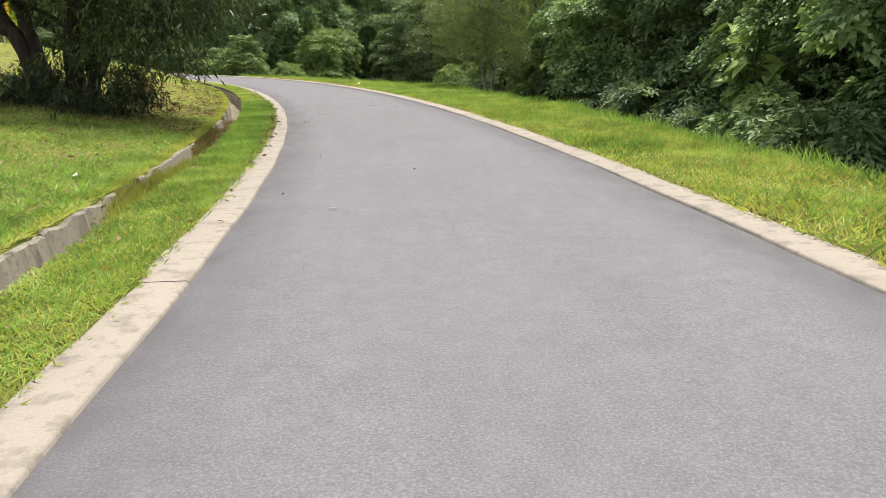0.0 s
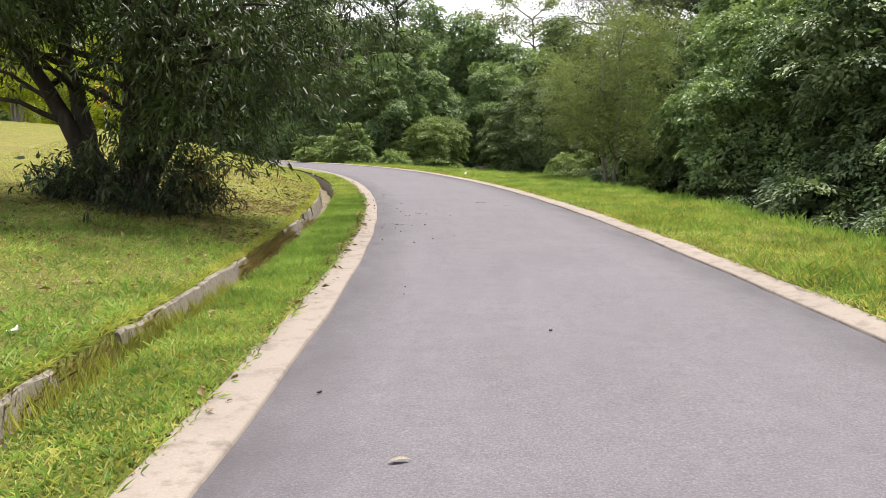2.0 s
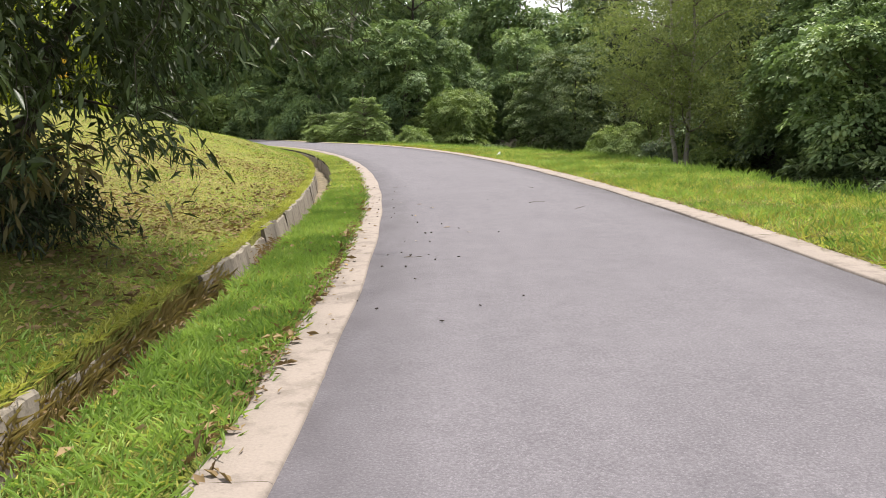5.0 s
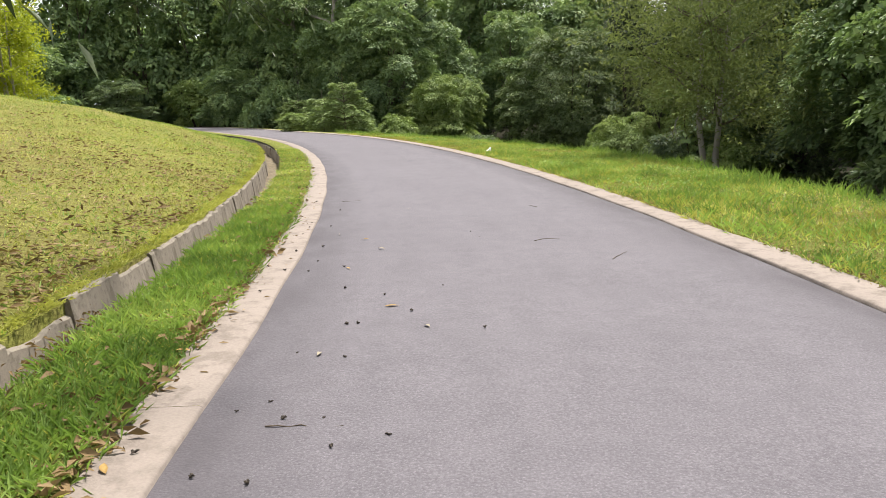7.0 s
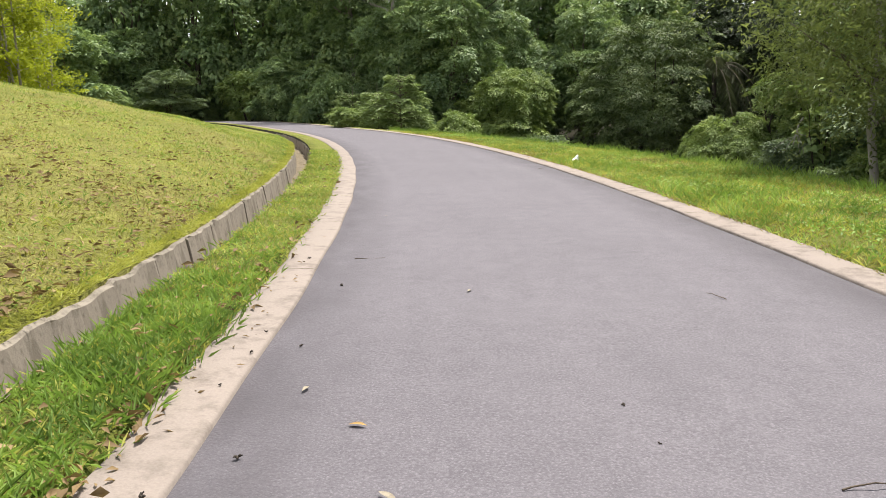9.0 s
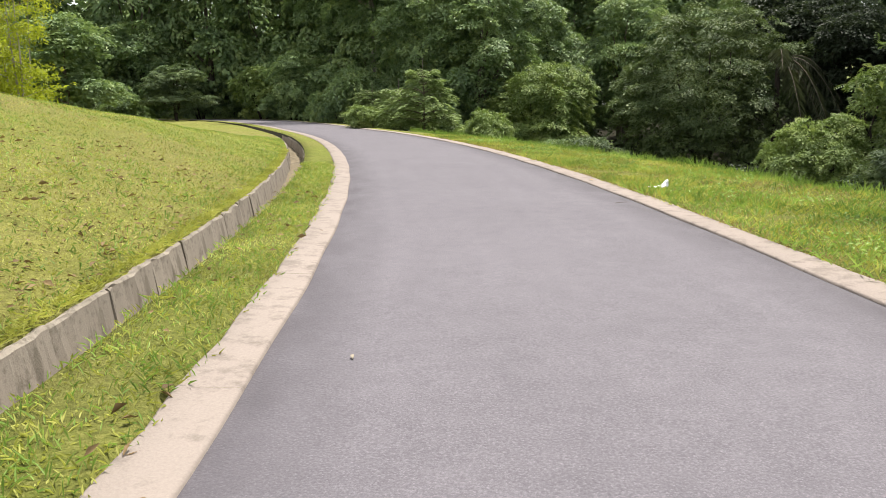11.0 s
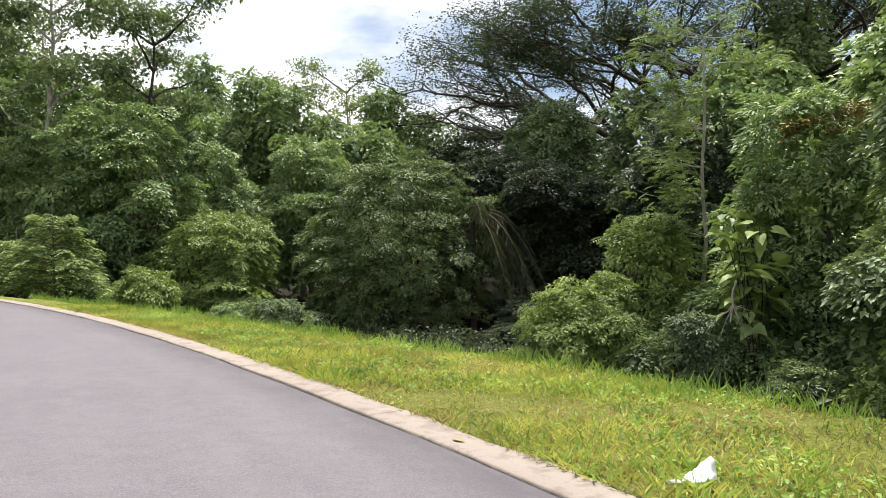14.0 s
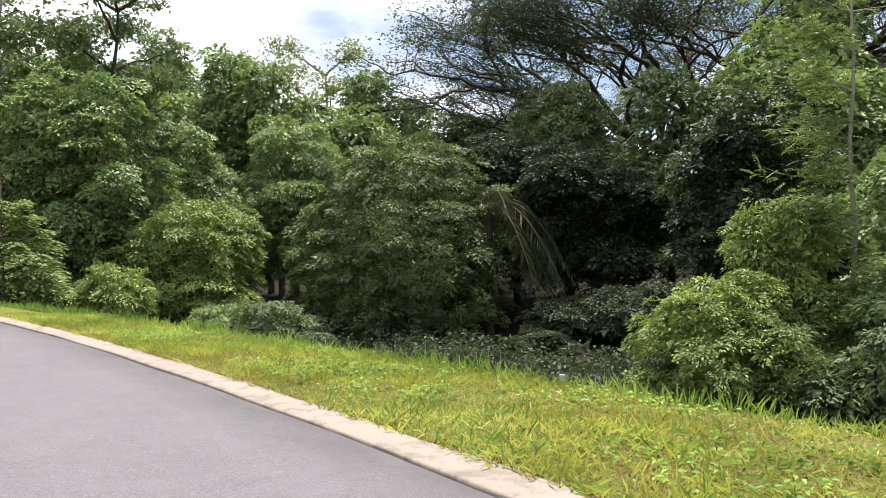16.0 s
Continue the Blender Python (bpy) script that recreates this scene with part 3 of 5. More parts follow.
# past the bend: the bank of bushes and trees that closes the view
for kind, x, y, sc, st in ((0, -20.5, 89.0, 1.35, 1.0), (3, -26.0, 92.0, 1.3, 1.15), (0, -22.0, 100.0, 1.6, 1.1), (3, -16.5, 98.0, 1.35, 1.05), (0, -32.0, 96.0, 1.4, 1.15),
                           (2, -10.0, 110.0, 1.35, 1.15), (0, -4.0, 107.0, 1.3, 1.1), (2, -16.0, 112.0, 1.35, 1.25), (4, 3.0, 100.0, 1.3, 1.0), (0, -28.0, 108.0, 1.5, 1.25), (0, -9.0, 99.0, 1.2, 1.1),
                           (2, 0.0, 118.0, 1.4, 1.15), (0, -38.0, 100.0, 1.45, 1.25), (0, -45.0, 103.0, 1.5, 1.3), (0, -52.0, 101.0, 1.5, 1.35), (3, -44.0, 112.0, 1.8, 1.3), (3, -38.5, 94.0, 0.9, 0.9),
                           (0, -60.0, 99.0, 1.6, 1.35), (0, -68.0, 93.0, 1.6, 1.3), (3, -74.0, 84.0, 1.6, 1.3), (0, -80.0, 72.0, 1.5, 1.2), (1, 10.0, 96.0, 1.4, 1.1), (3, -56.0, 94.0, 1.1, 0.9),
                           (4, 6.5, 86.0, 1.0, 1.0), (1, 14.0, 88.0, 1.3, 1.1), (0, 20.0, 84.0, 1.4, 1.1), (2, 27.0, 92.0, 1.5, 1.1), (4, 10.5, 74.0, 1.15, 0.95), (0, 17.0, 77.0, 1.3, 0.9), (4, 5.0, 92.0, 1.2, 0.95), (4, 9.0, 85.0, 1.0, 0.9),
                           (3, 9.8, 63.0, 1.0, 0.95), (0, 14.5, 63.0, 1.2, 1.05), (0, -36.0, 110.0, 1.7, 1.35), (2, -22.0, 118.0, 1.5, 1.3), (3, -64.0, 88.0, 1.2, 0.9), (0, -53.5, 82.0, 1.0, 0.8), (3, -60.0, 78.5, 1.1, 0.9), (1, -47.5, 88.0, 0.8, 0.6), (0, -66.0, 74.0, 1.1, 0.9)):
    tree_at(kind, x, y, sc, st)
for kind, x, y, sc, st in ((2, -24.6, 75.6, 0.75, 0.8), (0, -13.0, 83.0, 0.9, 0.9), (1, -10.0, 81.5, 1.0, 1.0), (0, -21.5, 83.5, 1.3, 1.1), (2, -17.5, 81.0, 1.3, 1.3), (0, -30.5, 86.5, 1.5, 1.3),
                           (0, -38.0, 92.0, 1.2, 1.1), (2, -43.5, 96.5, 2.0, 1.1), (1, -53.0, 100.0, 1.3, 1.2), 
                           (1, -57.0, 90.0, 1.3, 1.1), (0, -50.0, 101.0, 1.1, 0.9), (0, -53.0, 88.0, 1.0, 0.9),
                           # low bushes whose dark colour blackens the hollow like shade
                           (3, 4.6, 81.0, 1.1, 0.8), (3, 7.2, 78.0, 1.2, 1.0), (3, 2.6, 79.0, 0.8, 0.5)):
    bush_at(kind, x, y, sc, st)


def big_bush(seed, r, h, mat, label, x, y, pad, length, width, n=16, dz=-0.3, lobes=None):
    wood, crown = bush_mesh(seed, r, h, mat, pad, length, width, n, lobes=lobes)
    return plant("large_bush", label, "bush", (wood, crown), at_turf(x, y, dz))


DOME = [(0, 0, 5.2, 5.6, 5.0, 6.4), (-3.4, -1.6, 3.6, 3.2, 3.0, 3.6), (3.6, -1.4, 4.6, 3.2, 3.0, 3.6), (0.4, -3.2, 4.2, 3.8, 2.6, 3.9), (-2.2, -1.0, 8.8, 2.4, 2.2, 2.2),
        (1.8, -0.6, 9.4, 2.6, 2.2, 2.0), (4.6, -1.0, 7.2, 2.2, 2.0, 2.0), (-4.6, -0.4, 6.0, 1.8, 1.8, 1.9), (2.6, -3.0, 2.2, 2.4, 2.0, 2.2), (-1.6, -3.6, 1.9, 2.2, 1.8, 2.0)]
big_bush(31, 5.6, 11.0, LEAF_DOME, "huge rounded green bush with layered leaves", -3.0, 88.0, 0.5, 0.21, 0.42, lobes=DOME)
big_bush(32, 4.2, 8.0, LEAF_BRIGHT, "broad light green bush below darker trees", -15.0, 88.0, 0.42, 0.19, 0.5, 18)
big_bush(33, 2.2, 4.4, LEAF_BRIGHT, "bright green bush beside the verge", 0.2, 59.4, 0.24, 0.10, 0.5, 18)
big_bush(34, 2.0, 6.4, LEAF_BRIGHT, "tall leafy green bush beside the verge", 2.6, 61.0, 0.34, 0.15, 0.4, 12)
tall_wall = big_bush(35, 2.7, 9.4, LEAF_FOREST, "tall wall of mixed green foliage", 5.4, 56.4, 0.42, 0.19, 0.42, 20)
part("young_leaves", mesh_from("young_leaves", *spray_leaves([(-0.7, -1.2, 8.2, 0.6, 0.5, 0.35), (0.4, -1.4, 8.6, 0.5, 0.5, 0.3)], 0.26, 0.16, 0.42, np.random.default_rng(44)), LEAF_RED), tall_wall, "reddish young leaves")
big_bush(36, 2.2, 8.4, LEAF_FOREST, "tall leafy green shrub in full leaf", 5.8, 52.0, 0.4, 0.18, 0.42, 16)
big_bush(37, 1.8, 3.4, LEAF_DARK, "low dark green bush beside the verge", 2.2, 56.6, 0.3, 0.14, 0.42, 12)
big_bush(40, 1.2, 2.4, LEAF_DARK, "low dark bush under the large-leaved shrub", 2.9, 52.8, 0.26, 0.12, 0.42, 9)
big_bush(38, 2.2, 3.6, LEAF_BRIGHT, "fine-leaved green bush beside the verge", 4.6, 50.0, 0.28, 0.13, 0.42, 14)


# the olive feathery tree on the verge's brink
def feathery_tree():
    rng = np.random.default_rng(41)
    ob = thing("feathery_tree", "slender tree with two trunks and fine olive-green leaves", "tree", at=at_turf(1.7, 41.4, -0.1))
    tips = []
    for j, (bx, tx, ty) in enumerate(((-0.12, -0.5, 0.3), (0.2, 0.5, -0.3))):
        line = bent((bx, 0, -0.2), (tx, ty, 9.0), rng, 0.08, 11)
        part("trunk", mesh_from("trunk", *tube(line, np.linspace(0.11, 0.03, 11), 8), BARK_PALE, True), ob)
        for i in range(13):
            p = line[3 + i % 7]
            a = rng.random() * 6.28
            reach = 1.5 + 1.5 * rng.random()
            q = p + np.array([math.cos(a) * reach, math.sin(a) * reach, 0.7 + 0.8 * rng.random()])
            limb = bent(p, q, rng, 0.15, 6)
            part("limb", mesh_from("limb", *tube(limb, np.linspace(0.04, 0.01, 6), 5), BARK_BROWN, True), ob)
            tips += [q, limb[4], limb[3]]
    tips = np.array(tips)
    C = np.repeat(tips, 26, 0) + rng.normal(size=(len(tips) * 26, 3)) * (0.85, 0.85, 0.6)
    O = unit(rng.normal(size=C.shape) + np.array([0, 0, 0.4]))
    part("crown", mesh_from("crown", *clump_leaves(C, O, 15, 0.2, 0.125, 0.36, rng, droop=0.3), LEAF_OLIVE), ob)


feathery_tree()


# the shade tree on the lawn, with drooping narrow leaves
def strands(starts, outward, rng, length, per, leaf, width):
    """Hanging twigs with leaves along them: corners and triangles of twigs, then of leaves."""
    n = len(starts)
    Ls = length * (0.6 + 0.8 * rng.random(n))
    t = (np.arange(per) + 0.5) / per
    ways = outward * 0.5 + np.clip(rng.normal(size=(n, 3)) * 0.5, -0.55, 0.7)
    pos = starts[:, None] + ways[:, None] * (Ls[:, None] * t)[..., None] + np.array([0, 0, -1.0]) * (Ls[:, None] * t ** 1.7 * 0.5)[..., None]
    pos = pos + rng.normal(size=pos.shape) * 0.05
    D = ways[:, None] * 0.6 + np.array([0, 0, -0.5]) + rng.normal(size=pos.shape) * 0.6
    P, D = pos.reshape(-1, 3), D.reshape(-1, 3)
    L = leaf * (0.7 + 0.6 * rng.random(len(P)))
    lv = leaf_arrays(P, D, L, L * width, rng, 0.15, 0.12)
    k = np.linspace(0, per - 1, 4).astype(int)
    tw = joined([tube(np.concatenate([starts[i][None], pos[i, k]]), np.linspace(0.008, 0.003, 5), 3) for i in range(0, n, 3)])
    return tw, lv


def shade_tree():
    rng = np.random.default_rng(51)
    base = np.array(at_turf(-9.4, 19.4))
    ob = thing("shade_tree", "old spreading tree with several dark trunks and drooping narrow leaves", "tree", at=tuple(base))
    for j, (x0, y0, pts, r0) in enumerate(((-0.34, -0.1, ((-0.66, -0.12, 1.3), (-1.2, -0.2, 2.3), (-2.5, -0.5, 4.8)), 0.27), (-0.16, 0.0, ((-0.52, 0.0, 1.5), (-0.78, 0.0, 2.7), (-1.1, 0.2, 6.2)), 0.25),
                                           (0.32, 0.1, ((0.42, 0.12, 1.3), (0.48, 0.12, 2.6), (0.15, 0.3, 6.6)), 0.27), (0.8, -0.1, ((0.95, -0.1, 1.3), (1.4, -0.3, 2.8), (2.4, -0.9, 5.2)), 0.17),
                                           (0.5, 0.45, ((0.9, 1.1, 1.6), (1.4, 2.0, 3.4), (1.9, 3.2, 5.2)), 0.15))):
        way = np.array([(x0 * 0.9, y0, -0.25), (x0, y0, 0.15), *pts])
        tt = np.linspace(0, len(way) - 1, 13)
        line = np.stack([np.interp(tt, np.arange(len(way)), way[:, c]) for c in range(3)], 1) + rng.normal(size=(13, 3)) * 0.03
        part("trunk", mesh_from("trunk", *tube(line, np.concatenate([[r0 * 1.5, r0 * 1.15], np.linspace(r0, r0 * 0.35, 11)]), 10), BARK_DARK, True), ob)
        for i in range(5):
            p = line[7 + i % 5]
            a = rng.random() * 6.28
            q = p + np.array([math.cos(a) * (1.5 + 2 * rng.random()), math.sin(a) * (1.5 + 2 * rng.random()), 0.4 + 0.9 * rng.random()])
            part("limb", mesh_from("limb", *tube(bent(p, q, rng, 0.2, 7, 0.06), np.linspace(0.07, 0.015, 7), 6), BARK_DARK, True), ob)
    for q in ((4.6, -2.2, 3.3), (4.2, 0.6, 3.7), (3.0, 4.2, 3.8), (3.6, -1.2, 2.4), (3.4, 5.4, 3.2), (-3.0, -2.6, 3.6)):
        part("limb", mesh_from("limb", *tube(bent((0.8, 0, 2.4), q, rng, 0.15, 9, 0.08), np.linspace(0.09, 0.012, 9), 6), BARK_DARK, True), ob)
    lobes = [(0, -0.4, 6.0, 4.4, 3.9, 2.2), (3.3, -2.0, 4.2, 2.0, 2.0, 1.3), (3.7, 0.6, 4.4, 1.9, 2.0, 1.3), (2.6, 2.4, 4.8, 1.3, 1.2, 0.8), (-3.6, -1.5, 4.4, 2.4, 2.4, 1.4),
             (-3.4, 1.6, 4.8, 2.0, 1.8, 1.2), (0.6, -3.4, 4.8, 2.6, 2.0, 1.4), (2.2, -0.6, 2.8, 1.5, 1.3, 0.9), (2.4, 0.6, 3.2, 1.2, 1.2, 1.0), (3.0, -1.2, 2.9, 1.1, 1.0, 0.7), (1.7, -0.5, 2.0, 1.2, 0.9, 0.7), (2.7, -0.8, 2.2, 1.1, 0.9, 0.6)]
    P, O = lobe_points(lobes, 14, rng, 0.6, -0.95)
    open_side = (P[:, 2] < 3.3) | (np.where(P[:, 0] > 2.2, 0.36, np.where(P[:, 0] < -1.4, 0.5, 1.0)) > rng.random(len(P)))
    P, O = P[open_side], O[open_side]
    pick = rng.random(len(P)) < 0.55
    tw, lv = strands(P[pick], O[pick] * (1, 1, 0.4), rng, 0.7, 14, 0.18, 0.25)
    tw2, lv2 = strands(P[~pick] * (0.94, 0.94, 1) , O[~pick] * (1, 1, 0.4), rng, 0.55, 12, 0.17, 0.25)
    low = np.array([(3.6 + 1.0 * rng.random(), -2.6 + 3.4 * rng.random(), 2.1 + 1.0 * rng.random()) for i in range(60)])
    tw3, lv3 = strands(low, unit(low * (1, 1, 0) + 1e-6), rng, 0.9, 14, 0.18, 0.24)
    low2 = np.array([(2.6 + 0.9 * rng.random(), -1.4 + 1.6 * rng.random(), 0.75 + 0.7 * rng.random()) for i in range(34)])
    low3 = np.array([(2.7 + 1.5 * rng.random(), 3.4 + 2.4 * rng.random(), 2.2 + 1.1 * rng.random()) for i in range(46)])
    low2 = np.concatenate([low2, low3])
    tw4, lv4 = strands(low2, unit(low2 * (1, 1, 0) + 1e-6), rng, 0.5, 8, 0.17, 0.2)
    part("limb", mesh_from("limb", *tube(bent((0.7, -0.1, 0.7), (3.3, -0.9, 1.2), rng, 0.12, 8, 0.08), np.linspace(0.04, 0.01, 8), 5), BARK_DARK, True), ob)
    part("twig", mesh_from("twig", *joined([tw, tw3, tw4]), BARK_DARK), ob, kind="stuff")
    P, O = lobe_points([(x, y, z, a * 0.8, b * 0.8, c * 0.8) for x, y, z, a, b, c in lobes if z > 3.9 and x < 1.5], 5, rng, 0.7, -0.9, 4)
    inside = P[:, 0] > -1.2
    dense = clump_leaves(P[inside], O[inside], 4, 0.3, 0.26, 0.3, rng)
    part("crown", mesh_from("crown", *joined([lv, lv2, lv3, lv4, dense]), LEAF_WILLOW), ob)
    # shoots and low leaves round the foot of the trunks
    P, O = lobe_points([(0.2, -0.2, 0.4, 1.4, 1.2, 0.7), (0.9, -0.3, 0.7, 0.8, 0.7, 0.7), (1.4, -0.6, 0.35, 1.0, 0.9, 0.7), (-1.4, 0.2, 0.35, 1.0, 0.8, 0.6), (2.3, -0.9, 0.6, 0.5, 0.4, 0.6)], 55, rng, 0.8, -0.6)
    tw, lv = strands(P, unit(rng.normal(size=P.shape) + O), rng, 0.28, 7, 0.13, 0.24)
    dead = np.array([(2.2 + 1.3 * rng.random(), -1.9 + 0.8 * rng.random(), 0.35 + 0.75 * rng.random()) for i in range(13)])
    tw5, lv5 = strands(dead, unit(dead * (1, 1, 0)), rng, 0.28, 9, 0.19, 0.24)
    part("twig", mesh_from("dead_twigs", *tw5, BARK_DARK), ob, kind="stuff")
    part("dead_leaves", mesh_from("dead_leaves", *lv5, LEAF_SPRIG), ob, "withered brown drooping leaves", kind="stuff")
    under = thing("undergrowth", "dark leafy shoots round the shade tree's foot, darkened further for shade", "bush", at=tuple(base))
    part("stem", mesh_from("shoots", *tw, BARK_DARK), under, kind="stuff")
    # Dark leaves, with the shade under the crown added to their colour.
    part("crown", mesh_from("shoot_leaves", *lv, LEAF_RAIN_SHADE), under)


shade_tree()


# plants with large leaves
def broad_leaves(P, D, L, rng):
    """Heart-shaped leaves: a fan of eight triangles, drooping to the tip."""
    n = len(P)
    D = unit(D)
    side = unit(np.cross(D, unit(np.array([0, 0, 1.0]) + rng.normal(size=(n, 3)) * 0.3)))
    nrm = np.cross(side, D)
    shape = ((0.0, 0.0, 0.0), (-0.14, 0.22, 0.05), (0.10, 0.46, 0.09), (0.50, 0.42, 0.06), (0.80, 0.20, -0.03), (1.05, 0.0, -0.16), (0.80, -0.20, -0.03), (0.50, -0.42, 0.06), (0.10, -0.46, 0.09), (-0.14, -0.22, 0.05))
    V = np.stack([P + L[:, None] * (a * D + b * side + c * nrm) - np.array([0, 0, 1.0]) * (max(a, 0) ** 2 * 0.22 * L)[:, None] for a, b, c in shape], 1).reshape(-1, 3)
    b = np.arange(n)[:, None] * 10
    F = np.concatenate([b + np.array([[0, i, i + 1]]) for i in range(1, 9)], 0)
    return V, F


def large_leaf_shrub(x, y, h, r, count, seed, label, leaf=0.42, mat=None):
    mat = mat or LEAF_BRIGHT
    rng = np.random.default_rng(seed)
    ob = thing("large_leaf_shrub", label, "shrub", "large-leaved shrubs", at=at_turf(x, y, -0.1))
    tips, bits = [], []
    for i in range(9):
        a = rng.random() * 6.28
        q = np.array([math.cos(a) * r * (0.3 + 0.7 * rng.random()), math.sin(a) * r * (0.3 + 0.7 * rng.random()), h * (0.58 + 0.42 * rng.random())])
        line = bent((0, 0, 0), q, rng, 0.12, 7)
        bits.append(tube(line, np.linspace(0.026, 0.01, 7), 6))
        tips += [line[6], line[5], line[4]]
    part("stem", mesh_from("stems", *joined(bits), BARK_DARK, True), ob)
    tips = np.array(tips)[rng.integers(0, len(tips), count)]
    D = rng.normal(size=(count, 3)) * (1, 1, 0.35) + np.array([0, 0, -0.15])
    V, F = broad_leaves(tips + unit(D) * 0.22 + rng.normal(size=(count, 3)) * 0.08, D, leaf * (0.6 + 0.7 * rng.random(count)), rng)
    part("crown", mesh_from("crown", V, F, mat, True), ob)


large_leaf_shrub(8.7, 21.0, 5.4, 1.9, 200, 61, "shrub with very large light green leaves at the forest's edge", 0.40, LEAF_BRIGHT)
large_leaf_shrub(-10.6, 19.1, 0.9, 0.5, 40, 64, "low dark weed with broad leaves beside the trunks", 0.20, LEAF_DARK)
large_leaf_shrub(3.4, 55.4, 6.1, 1.3, 150, 62, "shrub with broad yellow-green heart-shaped leaves", 0.36)
large_leaf_shrub(9.6, 25.0, 5.8, 1.6, 140, 63, "shrub with very large green leaves at the forest's edge", 0.40, LEAF_FOREST)


def tiered_shrub(s, o, h, r, seed):
    """A light shrub by the road whose branches spread in flat tiers."""
    rng = np.random.default_rng(seed)
    ob = thing("tiered_shrub", "light green shrub with branches spreading in flat layers", "shrub", "layered shrubs by the road", at=tuple(spot(s, o, 0.0)))
    bits, P, O = [], [], []
    tiers = max(3, int(h / 0.6))
    for i in range(tiers * 9):
        tier = i % tiers
        z = 0.35 + (h - 0.5) * tier / tiers + 0.06 * rng.normal()
        a = rng.random() * 6.28
        reach = (1.0 - (tier / (tiers + 0.6)) ** 1.2) * r * (0.65 + 0.45 * rng.random()) + 0.35
        q = np.array([math.cos(a) * reach, math.sin(a) * reach, z - 0.10 * reach])
        line = bent((0, 0, z * 0.85), q, rng, 0.05, 8, 0.12)
        bits.append(tube(line, np.linspace(0.03, 0.008, 8), 4))
        m = int(24 + 46 * reach)
        t = rng.random(m) ** 0.6
        base = np.stack([np.interp(t, np.linspace(0, 1, 8), line[:, c]) for c in range(3)], 1)
        way = np.array([-math.sin(a), math.cos(a), 0.0]) * rng.normal(size=(m, 1))
        P.append(base + way * (0.18 + 0.4 * (1 - t)[:, None]) - np.array([0, 0, 0.15]) * (way ** 2).sum(1, keepdims=True) + rng.normal(size=(m, 3)) * 0.018)
        O.append(np.array([math.cos(a), math.sin(a), -0.05]) + way * 0.8)
    bits.append(tube(bent((0, 0, -1.6), (0, 0, h), rng, 0.05, 8), np.linspace(0.08, 0.02, 8), 6))
    P, O = np.concatenate(P), np.concatenate(O)
    L = 0.27 * (0.7 + 0.6 * rng.random(len(P)))
    part("stem", mesh_from("stems", *joined(bits), BARK_BROWN, True), ob)
    part("crown", mesh_from("crown", *leaf_arrays(P, O + rng.normal(size=P.shape) * (0.3, 0.3, 0.08), L, L * 0.36, rng, 0.12, 0.14, np.array([0, 0, 1.0])), LEAF_PALE), ob)


for i, (s, o, h, r) in enumerate(((78.8, 6.5, 4.4, 2.8), (83.5, 6.4, 3.2, 2.8), (89.0, 6.3, 3.1, 2.7), (95.0, 6.2, 3.0, 2.6))):
    tiered_shrub(s, o, h, r, 71 + 200 * i)


# the slender sapling with feathery leaves, and the dead twigs beside it
def pinnate(P, D, L, rng, pairs=7):
    """Feather leaves: a line of narrow leaflets on both sides."""
    n = len(P)
    D = unit(D)
    side = unit(np.cross(D, np.array([0, 0, 1.0]) + rng.normal(size=(n, 3)) * 0.25))
    out = []
    for i in range(pairs):
        t = (i + 0.6) / pairs
        c = P + D * (L * t)[:, None] - np.array([0, 0, 1.0]) * (L * t * t * 0.3)[:, None]
        w = 0.36 * math.sin(math.pi * (0.15 + 0.8 * t))
        for sg in (1, -1):
            out.append(leaf_arrays(c, side * sg + D * 0.45 - np.array([0, 0, 0.12]), L * w, L * 0.085, rng, 0.1, 0.1))
    return joined(out)


def sapling():
    rng = np.random.default_rng(81)
    ob = thing("sapling", "slender pale-stemmed sapling with feathery green leaves", "tree", at=at_turf(4.0, 60.3, -0.1))
    line = bent((0, 0, -0.2), (0.7, 0.3, 12.0), rng, 0.07, 12)
    part("trunk", mesh_from("trunk", *tube(line, np.linspace(0.09, 0.03, 12), 8), BARK_PALE, True), ob)
    P, D = [], []
    for i in range(40):
        p = line[4 + i % 8]
        a = (2.2 + 1.8 * rng.random()) if i % 3 else rng.random() * 6.28
        q = p + np.array([math.cos(a) * 2.0 * (0.4 + rng.random()), math.sin(a) * 1.3, 0.2 + 0.6 * rng.random()])
        lb = bent(p, q, rng, 0.12, 6)
        part("limb", mesh_from("limb", *tube(lb, np.linspace(0.016, 0.005, 6), 5), BARK_PALE, True), ob)
        k = rng.integers(2, 6, 22)
        P.append(lb[k] + rng.normal(size=(22, 3)) * 0.2), D.append(rng.normal(size=(22, 3)) * (1, 1, 0.4) + (q - p) * 0.4)
    P, D = np.concatenate(P), np.concatenate(D)
    part("crown", mesh_from("crown", *pinnate(P, D, 0.46 * (0.7 + 0.6 * rng.random(len(P))), rng), LEAF_FROND), ob)


sapling()


def dead_branch():
    rng = np.random.default_rng(82)
    ob = thing("dead_branch", "bare pale dead branch hanging among the bushes", "branch", at=(2.0, 54.6, 0.2))
    stem = bent((0.35, 0.1, 1.1), (0, -0.2, 0.1), rng, 0.1, 7, 0.1)
    part("stem", mesh_from("stem", *tube(stem, np.linspace(0.035, 0.02, 7), 6), BARK_PALE, True), ob)
    for q in ((-0.7, -0.3, -0.1), (0.5, -0.3, -0.5), (0.7, -0.2, 0.3), (-0.4, -0.3, -0.3), (0.25, -0.4, -0.35)):
        part("twig", mesh_from("twig", *tube(bent(stem[4], q, rng, 0.15, 6), np.linspace(0.016, 0.004, 6), 5), BARK_PALE, True), ob)


dead_branch()


